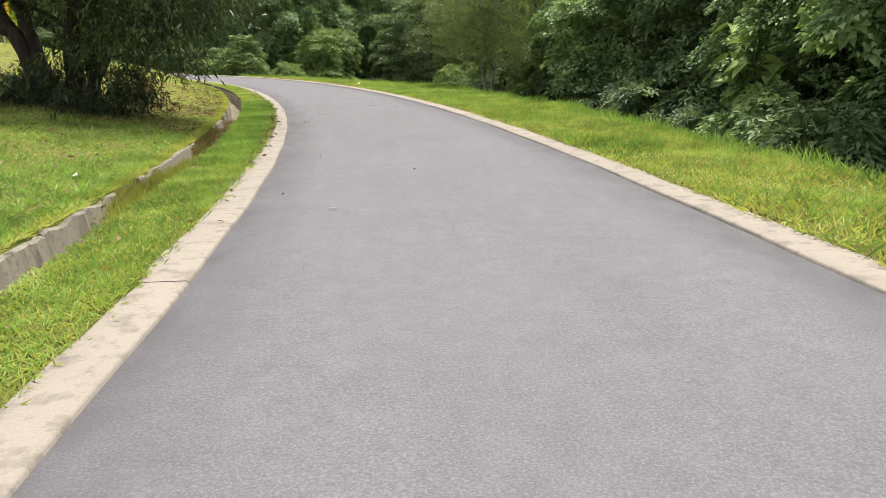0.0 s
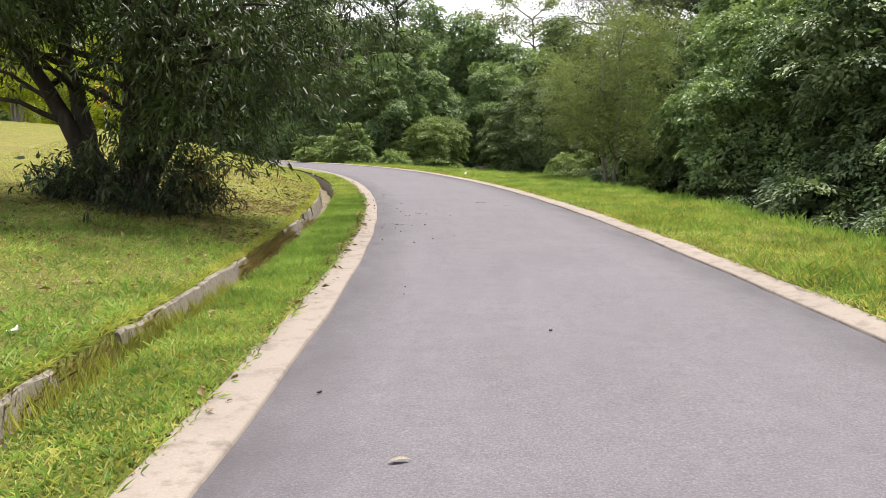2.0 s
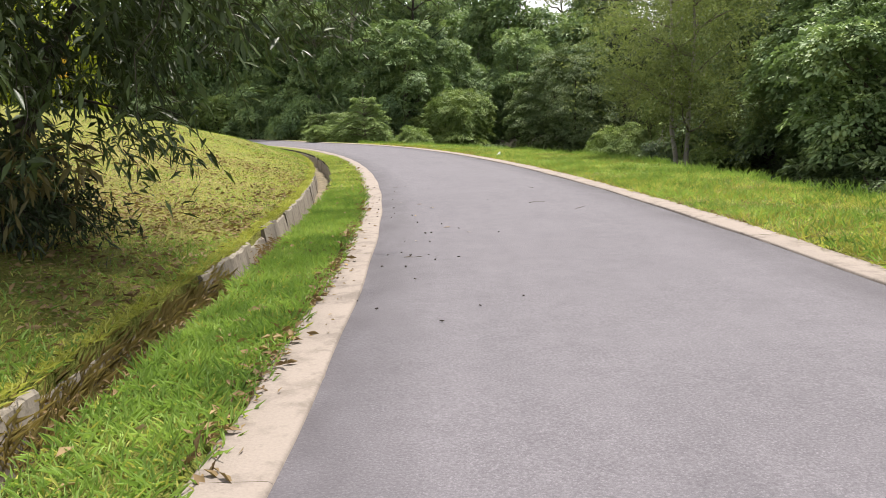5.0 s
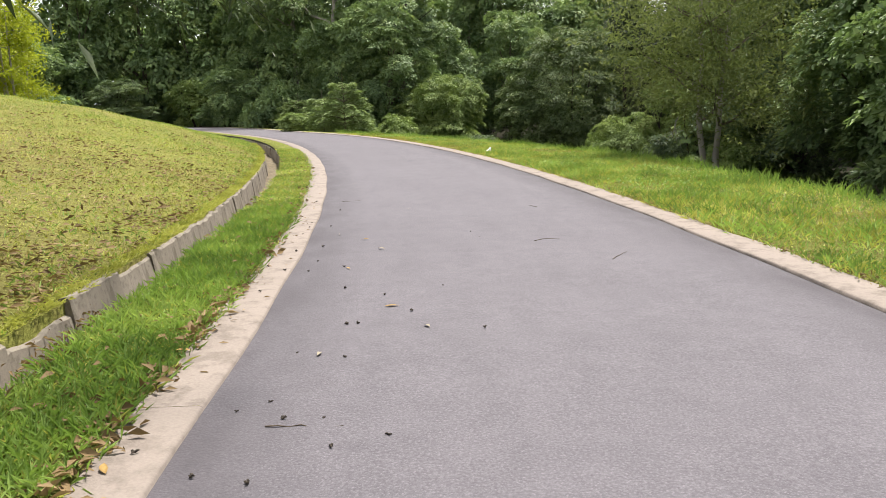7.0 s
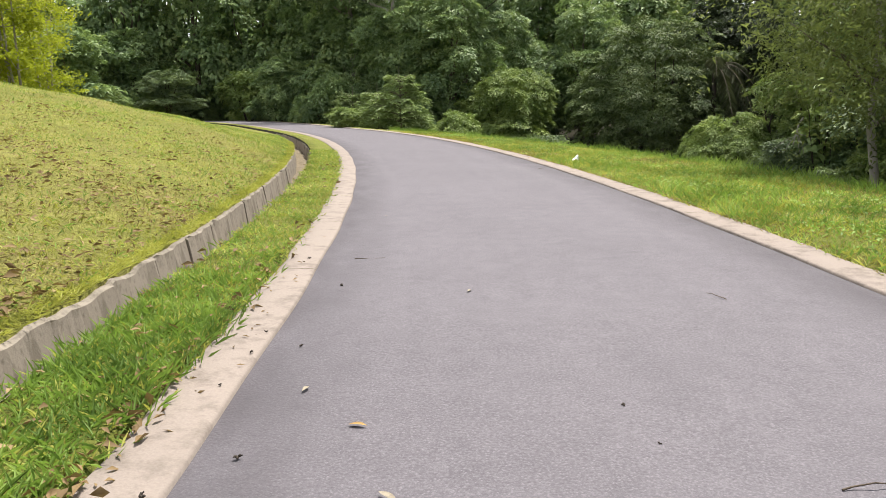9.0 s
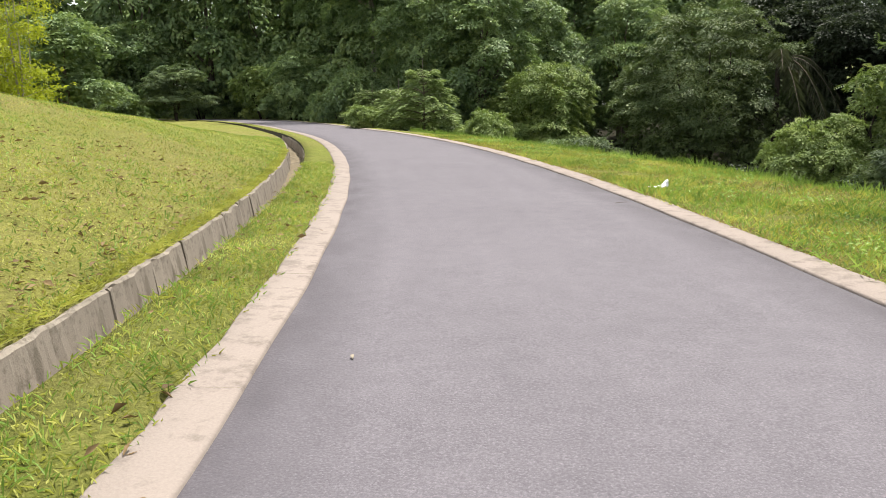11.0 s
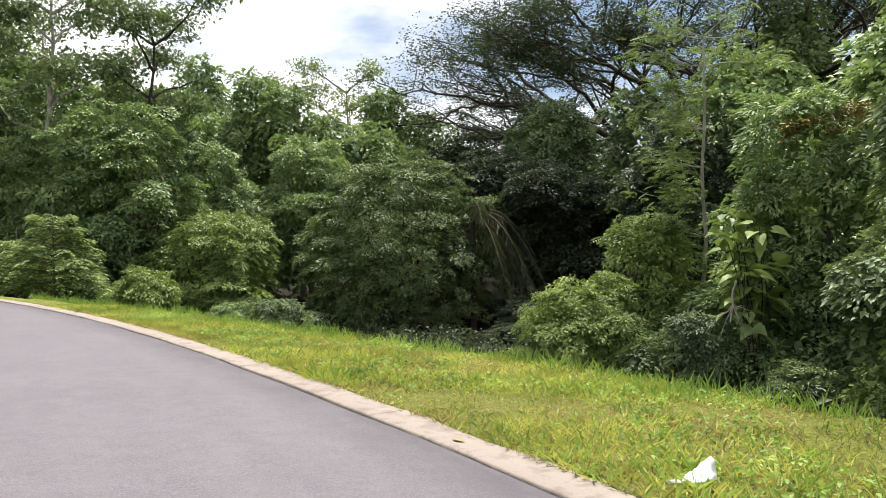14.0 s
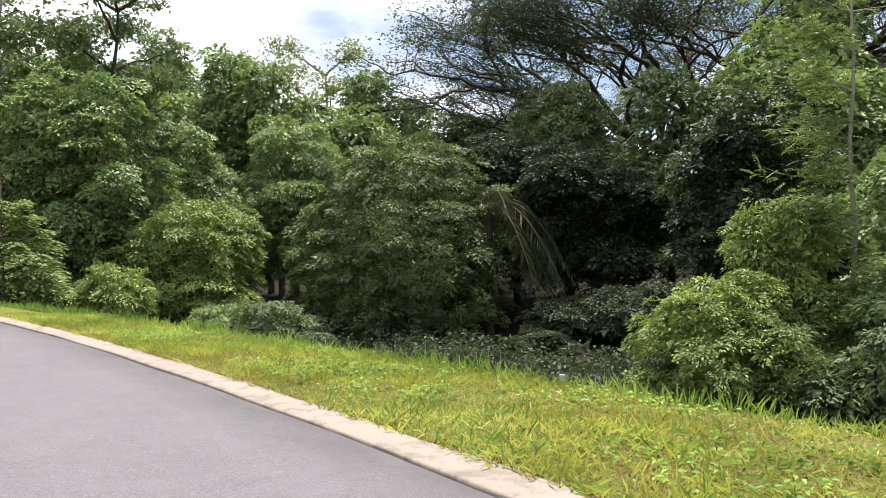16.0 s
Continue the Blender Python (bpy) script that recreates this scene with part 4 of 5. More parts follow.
def palm_fronds():
    rng = np.random.default_rng(83)
    ob = thing("palm", "dark palm with drooping feathery fronds in the shade", "palm", at=at_turf(1.3, 84.6, -0.1))
    top = 4.6 - ob.location.z
    part("trunk", mesh_from("trunk", *tube(bent((0, 0, -0.2), (0.1, 0.1, top), rng, 0.05, 8), np.linspace(0.22, 0.16, 8), 9), BARK_DARK, True), ob)
    for a, reach, rise, fall in ((-0.95, 5.6, 4.0, 10.2), (-0.55, 4.8, 4.2, 8.6), (-1.3, 5.2, 3.0, 9.0), (-0.2, 4.0, 4.4, 7.0), (-1.6, 4.2, 4.6, 5.2), (0.4, 3.4, 4.0, 5.6), (-0.8, 4.6, 2.4, 9.4)):
        t = np.linspace(0, 1, 12)
        line = np.stack([math.cos(a) * reach * t, math.sin(a) * reach * t, top + rise * t - fall * t ** 1.8], 1)
        frond = part("frond", mesh_from("frond", *tube(line, np.linspace(0.035, 0.008, 12), 4), BARK_BROWN, True), ob)
        tt = np.repeat(np.linspace(0.12, 1, 64), 2)
        P = np.stack([np.interp(tt, t, line[:, c]) for c in range(3)], 1)
        along = np.stack([np.interp(tt, t, np.gradient(line[:, c])) for c in range(3)], 1)
        side = np.array([-math.sin(a), math.cos(a), 0]) * np.where(np.arange(128) % 2, 1, -1)[:, None]
        D = side + unit(along) * 0.7 + np.array([0, 0, -0.35])
        L = 0.95 * np.sin(np.pi * np.clip(tt * 0.85 + 0.1, 0, 1))
        part("leaf_fringe", mesh_from("leaf_fringe", *leaf_arrays(P, D + rng.normal(size=D.shape) * 0.15, L, 0.045, rng, 0.1, 0.4), LEAF_FROND_DARK), frond, kind="stuff")


palm_fronds()


# the great rain tree behind the bushes
def rain_tree():
    rng = np.random.default_rng(91)
    ob = thing("rain_tree", "huge dark spreading tree with a wide flat-layered crown", "tree", at=at_turf(31.0, 110.0, -0.3))
    part("trunk", mesh_from("trunk", *tube(bent((0, 0, -0.5), (0.5, 0, 9.0), rng, 0.05, 8), np.linspace(1.5, 1.0, 8), 12), BARK_DARK, True), ob)
    tips, wood = [], []

    def grow(p, way, length, rad, level):
        q = p + way * length
        line = bent(p, q, rng, 0.22, 8, 0.05)
        wood.append(tube(line, np.linspace(rad, rad * 0.5, 8), 6 if level < 2 else 4))
        if level >= 2:
            tips.extend([line[7], line[5]])
        if level == 3:
            return
        for i in range(4 if level else 5):
            start = line[4 + i % 4]
            w = way + rng.normal(size=3) * (0.55, 0.55, 0.20)
            w[2] = w[2] * 0.75 + 0.06
            grow(start, unit(w), length * (0.55 + 0.2 * rng.random()), rad * 0.5, level + 1)

    for i in range(10):
        a = 6.28 * i / 10 + 0.3 * rng.random()
        mark = len(wood)
        grow(np.array([0.4, 0, 7.5 + rng.random() * 2.5]), unit(np.array([math.cos(a), math.sin(a), 0.22 + 0.6 * rng.random()])), 14 + 4 * rng.random(), 0.5, 0)
        part("limb", mesh_from("limb", *joined(wood[mark:]), BARK_DARK, True), ob)
    tips = np.array(tips)
    n = 22
    C = np.repeat(tips, n, 0) + rng.normal(size=(len(tips) * n, 3)) * (1.15, 1.15, 0.22)
    O = unit(rng.normal(size=C.shape) * (1, 1, 0.25))
    keep = rng.random(len(C)) < min(1.0, 32000 / len(C))
    part("crown", mesh_from("crown", *clump_leaves(C[keep], O[keep], 5, 0.30, 0.27, 0.5, rng, droop=0.1, jitter=0.3), LEAF_RAIN_SHADE), ob)


rain_tree()


# the tall half-bare trees at the left of the skyline
def tall_tree(x, y, h, seed, lean, crown_from=0.5, mat=None, bark=None, leaves=26):
    rng = np.random.default_rng(seed)
    ob = thing("tall_tree", "tall pale-trunked tree with an open broken crown", "tree", "tall trees on the skyline", at=at_turf(x, y, -0.2))
    line = bent((0, 0, -0.3), (lean[0], lean[1], h), rng, 0.06, 12)
    part("trunk", mesh_from("trunk", *tube(line, np.linspace(0.34, 0.07, 12), 9), bark or BARK_PALE, True), ob)
    tips = []
    for i in range(13):
        p = line[min(11, int(12 * crown_from) + i % 6)]
        a = rng.random() * 6.28
        reach = h * (0.12 + 0.16 * rng.random())
        q = p + np.array([math.cos(a) * reach, math.sin(a) * reach, reach * (0.35 + 0.5 * rng.random())])
        lb = bent(p, q, rng, 0.2, 8)
        part("limb", mesh_from("limb", *tube(lb, np.linspace(0.12, 0.02, 8), 6), bark or BARK_PALE, True), ob)
        tips += [lb[7], lb[6], lb[5]] if i % 4 else []
    tips = np.array(tips)
    C = np.repeat(tips, leaves, 0) + rng.normal(size=(len(tips) * leaves, 3)) * (0.95, 0.95, 0.42)
    O = unit(rng.normal(size=C.shape) + np.array([0, 0, 0.3]))
    part("crown", mesh_from("crown", *clump_leaves(C, O, 6, 0.26, 0.36, 0.5, rng), mat or LEAF_DARK), ob)


tall_tree(-27.0, 93.0, 24.0, 101, (0.8, 0.5), 0.5, None, None, 44)
tall_tree(-31.0, 95.0, 24.0, 102, (-0.8, 0.4), 0.55, None, None, 40)
tall_tree(-21.5, 97.0, 21.0, 103, (1.2, 0.3), 0.6, LEAF_DARK, BARK_DARK, 40)
tall_tree(-11.0, 116.0, 20.5, 104, (0.5, 0.3), 0.5, LEAF_OLIVE, BARK_BROWN)
tall_tree(-5.0, 121.0, 21.0, 105, (-0.4, 0.3), 0.55, LEAF_OLIVE, BARK_BROWN)
tall_tree(-40.0, 104.0, 23.0, 106, (0.4, 0.3), 0.45, LEAF_FOREST, BARK_PALE, 34)


# young yellow trees on the lawn's crest
def yellow_tree(x, y, h, seed):
    rng = np.random.default_rng(seed)
    ob = thing("young_tree", "slim young tree with bright yellow-green leaves on the lawn", "tree", "yellow trees on the lawn", at=at_turf(x, y, -0.05))
    tips = []
    for j in range(3):
        line = bent((0.15 * (j - 1), 0.1 * j, -0.1), (0.5 * (j - 1), rng.normal() * 0.3, h * (0.8 + 0.2 * rng.random())), rng, 0.05, 9)
        part("trunk", mesh_from("trunk", *tube(line, np.linspace(0.06, 0.015, 9), 6), BARK_PALE, True), ob)
        for i in range(9):
            p = line[2 + i % 7]
            a = rng.random() * 6.28
            q = p + np.array([math.cos(a), math.sin(a), 0.35]) * (0.6 + 0.8 * rng.random())
            lb = bent(p, q, rng, 0.15, 5)
            part("limb", mesh_from("limb", *tube(lb, np.linspace(0.02, 0.006, 5), 4), BARK_PALE, True), ob)
            tips += [lb[4], lb[3], lb[2]]
    tips = np.array(tips)
    C = np.repeat(tips, 14, 0) + rng.normal(size=(len(tips) * 14, 3)) * (0.32, 0.32, 0.16)
    O = unit(rng.normal(size=C.shape) * (1, 1, 0.3))
    part("crown", mesh_from("crown", *clump_leaves(C, O, 4, 0.12, 0.17, 0.4, rng, droop=0.2), LEAF_YELLOW), ob)


for i, (x, y, h) in enumerate(((-30.0, 50.0, 6.0), (-33.0, 56.0, 6.5), (-28.0, 46.0, 5.5), (-36.5, 60.0, 7.0), (-27.5, 40.0, 5.8), (-31.0, 45.0, 6.4), (-35.0, 52.0, 6.5), (-25.5, 35.0, 5.5), (-28.6, 41.6, 5.2), (-25.8, 42.2, 4.8), (-27.3, 47.8, 5.4), (-30.0, 47.2, 5.6))):
    yellow_tree(x, y, h, 111 + i)


# ---- far woods that close the view ----
def far_woods():
    rng = np.random.default_rng(121)
    lobes = []
    for a in np.linspace(-0.55, 1.75, 46):
        for k in range(2):
            d = 96 + 10 * k + 5 * rng.random()
            c = np.array([-8 - math.sin(a) * d, 40 + math.cos(a) * d])
            r = 5 + 2.5 * rng.random()
            h = (13 if a > 0.1 else 10) + 5 * rng.random() + 4 * k
            lobes += [(c[0], c[1], h * 0.30, r, r, h * 0.42), (c[0] + rng.normal() * 2, c[1] + rng.normal() * 2, h * 0.68, r * 0.72, r * 0.72, h * 0.32)]
    me = mesh_from("far_woods", *joined([spray_leaves(lobes, 1.5, 0.95, 0.6, rng, 1.1), core_leaves(lobes, rng, 1.8)]), LEAF_FOREST)
    tagged(new("far_woods", me), "dense dark green woods far behind the bushes", "woods", kind="stuff")


def undergrowth():
    """Low plants that cover the bank below the verge, their leaf colour darkened for its shade."""
    rng = np.random.default_rng(122)
    n = 10500
    s, q = np.concatenate([rng.uniform(6, 96, 6500), rng.uniform(54, 80, 4000)]), rng.random(n) ** 1.3
    o = brink(s) + 0.9 + q * np.where(s > 50, 20, 6)
    P = turf(s, o, 0.0)
    P[:, 2] += 0.9 * rng.random(n) ** 1.5 * np.clip((o - brink(s)) / 2.5, 0.15, 1)
    O = unit(rng.normal(size=(n, 3)) * (1, 1, 0.3) + np.array([0, 0, 0.4]))
    # The bank's shade is put into the leaf colour.
    me = mesh_from("undergrowth", *clump_leaves(P, O, 6, 0.2, 0.24, 0.5, rng), LEAF_RAIN_SHADE)
    tagged(new("forest_undergrowth", me), "low leafy plants covering the bank, leaf colour darkened for shade", "undergrowth", kind="stuff")


far_woods()
undergrowth()


# ---- grass ----
def blades(s, o, h, w, rng, lean=0.45, dz=-0.01):
    P = turf(s, o, dz)
    D = rng.normal(size=P.shape) * lean * (1, 1, 0) + np.array([0, 0, 1.0])
    return leaf_arrays(P, D, h, w, rng, 0.12, 0.18)


def patchy(s, o, scale, seed):
    """A smooth value from 0 to 1 over the plan, for patches."""
    v = np.sin(s * scale + seed) * np.sin(o * scale * 1.3 + 2 * seed) + 0.6 * np.sin(s * scale * 2.3 + o * scale * 1.9 + 3 * seed) + 0.4 * np.sin(s * scale * 4.7 - o * scale * 5.1 + seed)
    return np.clip(0.5 + v * 0.32, 0, 1)


def grass(name, label, mat, bits):
    tagged(new(name, mesh_from(name, *joined(bits), mat)), label, "grass", kind="stuff")


def grow_grass():
    rng = np.random.default_rng(131)
    uni = rng.uniform
    # strip between kerb and drain
    n = 62000
    s, o = uni(-1, 50, n), uni(-3.5, -2.58, n)
    s = np.where(rng.random(n) < 0.5, uni(4, 30, n), s)
    lush = np.interp(s, [0, 12, 16, 27, 33, 50], [0.45, 0.6, 1.0, 1.0, 0.5, 0.4])
    h = (0.04 + 0.075 * rng.random(n)) * (0.6 + 0.75 * lush) * (0.75 + 0.5 * patchy(s, o, 2.1, 1))
    edge = np.clip((-2.62 - o) / 0.1, 0, 1)
    keep = (rng.random(n) < 0.35 + 0.65 * edge) & (rng.random(n) < 0.55 + 0.6 * patchy(s, o, 1.7, 4))
    s, o, h = s[keep], o[keep], h[keep]
    g = rng.random(len(s)) < np.interp(s, [0, 12, 16, 27, 33], [0.4, 0.5, 0.9, 0.85, 0.35])
    grass("strip_grass", "lush green grass strip between kerb and drain", GRASS_LUSH, [blades(s[g], o[g], h[g] * 1.25, 0.012, rng, 0.7)])
    strip_rest = blades(s[~g], o[~g], h[~g], 0.012, rng, 0.8)
    # right-hand verge
    n = 170000
    s = uni(2, 66, n)
    o = 2.60 + (brink(s) + 0.3 - 2.60) * rng.random(n) ** 1.05
    h = (0.045 + 0.085 * rng.random(n)) * (0.6 + 1.0 * patchy(s, o, 0.9, 2))
    keep = rng.random(n) < 0.30 + 0.8 * patchy(s, o, 1.3, 6)
    s, o, h = s[keep], o[keep], h[keep]
    dry = rng.random(len(s)) < np.where(s > 42, 0.16, 0.06) + np.where(s > 40, 0.55, 0.3) * (patchy(s, o, 0.8, 9) > 0.55)
    lush = ~dry & (rng.random(len(s)) < np.interp(s, [10, 30, 40, 46], [0.25, 0.45, 0.35, 0.08]) + 0.2 * (patchy(s, o, 0.5, 5) > 0.6))
    verge = blades(s[~dry & ~lush], o[~dry & ~lush], h[~dry & ~lush] * 1.25, 0.017, rng, 0.7)
    lushb = blades(s[lush], o[lush], h[lush] * 1.6, 0.016, rng, 0.6)
    dryb = blades(s[dry], o[dry], h[dry] * 0.9, 0.010, rng, 0.9)
    # small broad weeds in the verge
    n = 11000
    sw = uni(30, 60, n)
    ow = 3.0 + (brink(sw) - 3.2) * rng.random(n)
    keep = patchy(sw, ow, 1.1, 3) > 0.52
    weeds = leaf_arrays(turf(sw, ow, 0.035)[keep] + np.abs(rng.normal(size=(keep.sum(), 3))) * (0, 0, 0.04), rng.normal(size=(keep.sum(), 3)) * (1, 1, 0.35) + (0, 0, 0.25), 0.065, 0.036, rng)
    # tall grass along the brink
    n = 15000
    sb = uni(8, 72, n)
    ob = brink(sb) + rng.normal(size=n) * 0.22 + 0.05
    hb = (0.10 + 0.30 * rng.random(n) ** 2) * (0.5 + 0.9 * patchy(sb, ob * 0, 0.9, 8))
    tall = blades(sb, ob, hb, 0.014, rng, 0.3)
    grass("verge_grass", "short yellow-green grass on the roadside verge", GRASS, [verge, strip_rest])
    grass("verge_tufts", "lush tufts and tall blades along the verge", GRASS_LUSH, [lushb, tall])
    grass("verge_weeds", "low broad-leaved weeds among the verge grass", GRASS_LUSH, [weeds])
    # lawn on the left
    n = 175000
    s, q = uni(3, 66, n), rng.random(n) ** 1.6
    o = -4.1 - q * 9.5
    h = (0.03 + 0.055 * rng.random(n)) * np.interp(s, [3, 12, 20, 52], [1.35, 1.3, 0.9, 0.8]) * (0.7 + 0.6 * patchy(s, o, 0.8, 7))
    keep = rng.random(n) < 0.4 + 0.7 * patchy(s, o, 1.5, 2)
    s, o, h = s[keep], o[keep], h[keep]
    brown = np.interp(s, [3, 14, 20, 34, 42, 52], [0.06, 0.12, 0.55, 0.55, 0.25, 0.15])
    dry = rng.random(len(s)) < brown * np.clip((patchy(s, o, 0.55, 11) - 0.2) * 2.2, 0.1, 1.5)
    lush = ~dry & (rng.random(len(s)) < np.interp(s, [3, 17, 24, 50], [0.9, 0.85, 0.25, 0.30]) * (0.5 + 0.9 * patchy(s, o, 0.45, 13)))
    rest = ~dry & ~lush
    grass("lawn_grass", "short mown lawn grass beside the drain", GRASS, [blades(s[rest], o[rest], h[rest] * 1.2, 0.016, rng, 0.8), blades(uni(2, 56, 12000), -4.04 - 0.14 * rng.random(12000), 0.05 + 0.10 * rng.random(12000), 0.011, rng, 1.2, 0.02)])
    grass("lawn_tufts", "lush green grass in the shade tree's shade", GRASS_LUSH, [blades(s[lush], o[lush], h[lush] * 1.9, 0.016, rng, 0.8)])
    # dry growth in the broken stretches of the drain
    n = 4600
    sd = np.concatenate([uni(9.8, 12.5, 900), uni(15.8, 20.8, 3700)])
    od = uni(-4.15, -3.72, n)
    P = spot(sd, od, -0.42 + 0.35 * np.clip((-3.75 - od) / 0.4, 0, 1))
    weedy = leaf_arrays(P, rng.normal(size=P.shape) * (0.5, 0.5, 0) + (0, 0, 1.0), 0.10 + 0.22 * rng.random(n), 0.010, rng, 0.1, 0.25)
    # tall weeds standing in the drain, and grass hanging over its wall
    n = 3200
    sw = np.where(rng.random(n) < 0.5, uni(9.6, 12.6, n), uni(12.2, 15.0, n))
    ow = uni(-4.0, -3.62, n)
    low = spot(sw, ow, -0.32)
    stand = leaf_arrays(low, rng.normal(size=(n, 3)) * (0.28, 0.28, 0) + (0, 0, 1.0), np.where(sw < 12.6, 0.36, 0.27) * (0.4 + rng.random(n)), 0.010, rng, 0.1, 0.15)
    grass("drain_weeds", "yellowing weeds standing in the drain", GRASS, [stand[0:2]])
    n = 2600
    sx = np.concatenate([uni(16.0, 20.6, 1700), uni(8.5, 11.2, 150), uni(22.2, 24.0, 750)])
    dead = leaf_arrays(spot(sx, uni(-4.25, -3.7, n), -0.40 + 0.3 * rng.random(n)), rng.normal(size=(n, 3)) * (1, 1, 0.5), 0.05 + 0.05 * rng.random(n), 0.022, rng, 0.3, 0.3)
    grass("dead_weeds", "withered brown weeds fallen into the broken drain", LITTER, [dead])
    grass("dry_grass", "dry straw-coloured grass on lawn and drain edge", GRASS_DRY, [dryb, blades(s[dry], o[dry], h[dry] * 1.1, 0.016, rng, 1.0), weedy])


grow_grass()


# ---- litter on kerb, turf and road ----
def leaf_litter():
    rng = np.random.default_rng(141)
    n = 12000
    s = np.concatenate([rng.normal(25, 5.5, 8000), rng.uniform(16, 44, 4000)])
    o = np.concatenate([-2.6 - 0.9 * rng.random(500), -4.2 - 6.5 * rng.random(11500) ** 1.2])
    rng.shuffle(o)
    P = turf(s, o, 0.03 + 0.03 * rng.random(n))
    D = rng.normal(size=(n, 3)) * (1, 1, 0.18)
    L = 0.05 + 0.08 * rng.random(n)
    near = rng.random(n) < 0.25 + 1.2 * np.clip(patchy(s, o, 0.55, 11) - 0.25, 0, 1)
    P, D, L = P[near], D[near], L[near]
    a = leaf_arrays(P, D, L, L * (0.25 + 0.25 * rng.random(len(P))), rng, 0.3, 0.05)
    n = 240
    s, o = rng.normal(21, 6, n), -2.35 - 0.42 * rng.random(n) ** 0.6
    P = spot(s, o, 0.022)
    a2 = leaf_arrays(P, rng.normal(size=(n, 3)) * (1, 1, 0.12), 0.035 + 0.04 * rng.random(n), 0.016, rng, 0.3, 0.02)
    n = 2600
    s, o = rng.uniform(4, 60, n), 2.60 + 0.16 * rng.random(n) ** 1.5
    keep = patchy(s, o * 0, 1.3, 12) > 0.35
    P = turf(s, o, 0.012 + 0.02 * rng.random(n))[keep]
    a3 = leaf_arrays(P, rng.normal(size=P.shape) * (1, 1, 0.2), 0.03 + 0.04 * rng.random(len(P)), 0.014, rng, 0.3, 0.02)
    n = 900
    s, o = rng.normal(20.5, 4.5, n), -2.66 - 0.06 * rng.normal(size=n)
    keep = patchy(s, o * 0, 1.9, 5) > 0.3
    P = turf(s, o, 0.02 + 0.03 * rng.random(n))[keep]
    L = 0.04 + 0.08 * rng.random(len(P))
    a4 = leaf_arrays(P, rng.normal(size=P.shape) * (1, 1, 0.3), L, L * 0.4, rng, 0.35, 0.05)
    tagged(new("leaf_litter", mesh_from("leaf_litter", *joined([a, a2, a3, a4]), LITTER)), "scattered dry brown fallen leaves on turf and kerb", "leaves", kind="stuff")


leaf_litter()

POD = plain_material("seed_pod", (0.025, 0.02, 0.016), (0.07, 0.055, 0.04), 60, 0.8)
STRAW = plain_material("pale_dry_leaf", (0.20, 0.17, 0.125), (0.30, 0.26, 0.19), 40, 0.8)
AMBER = plain_material("amber_leaf", (0.25, 0.15, 0.045), (0.36, 0.24, 0.08), 40, 0.8)
TWIG = plain_material("twig", (0.06, 0.045, 0.03), (0.14, 0.11, 0.08), 40, 0.9)


def road_top(s, o):
    return spot(s, o, 0.03 * (1 - min(1, abs(o) / 2.3) ** 2) - 0.02 if abs(o) < 2.28 else 0.014)


def pod_mesh(seed):
    rng = np.random.default_rng(seed)
    bits = [tube(bent((0, 0, 0.006), (0.035 * math.cos(a), 0.035 * math.sin(a), 0.008 + 0.012 * rng.random()), rng, 0.5, 5, 0.2), np.array([0.005, 0.010, 0.011, 0.008, 0.002]), 5)
            for a in rng.random(3) * 6.28]
    return mesh_from("seed_pod", *joined(bits), POD, True)


def fallen_leaf_mesh(mat, length, seed):
    rng = np.random.default_rng(seed)
    t = np.linspace(0, 1, 7)
    w = 0.16 * length * np.sin(np.pi * t ** 0.8)
    z = 0.006 + 0.10 * length * np.sin(np.pi * t * 0.9) * rng.random() + 0.04 * length * t
    y = 0.12 * length * np.sin(2.2 * t)
    V = np.concatenate([np.stack([t * length, y + k * w, z + abs(k) * 0.35 * w], 1) for k in (-1, 0, 1)])
    F = [(a + i, a + i + 1, a + i + 8, a + i + 7) for a in (0, 7) for i in range(6)]
    return mesh_from("fallen_leaf", V, np.array(F), mat, True)


RL = random.Random(17)
pods = [pod_mesh(151 + i) for i in range(3)]
for i in range(46):
    s = RL.gauss(23.0, 4.0)
    o = -2.55 + abs(RL.gauss(0, 1.1))
    ob = tagged(new("seed_pod", pods[i % 3]), "small dark dry seed pod lying on the road", "seed pod", "seed pods on the road")
    ob.location, ob.rotation_euler = road_top(s, min(o, 2.0)), (0, 0, RL.random() * 6.28)
    ob.scale = [0.36 + 0.34 * RL.random()] * 3
for s, o, mat, ln in ((26.35, -1.62, AMBER, 0.10), (25.6, -1.35, STRAW, 0.10), (23.0, -1.35, AMBER, 0.12), (26.9, -1.9, STRAW, 0.09), (24.6, -1.7, AMBER, 0.08), (21.9, -1.75, STRAW, 0.10),
                      (22.4, -1.05, STRAW, 0.09), (8.6, -1.4, STRAW, 0.12), (29.0, -0.9, STRAW, 0.09), (33.5, -1.7, STRAW, 0.08), (43.6, 2.45, AMBER, 0.16), (20.2, -2.5, AMBER, 0.11), (22.0, -2.6, AMBER, 0.12)):
    ob = tagged(new("fallen_leaf", fallen_leaf_mesh(mat, ln, int(s * 10))), "curled dry leaf lying on the road's surface" if mat is STRAW else "amber dry leaf lying on the road's surface", "leaf", "fallen leaves on the road")
    ob.location, ob.rotation_euler = road_top(s, o), (0, 0, RL.random() * 6.28)
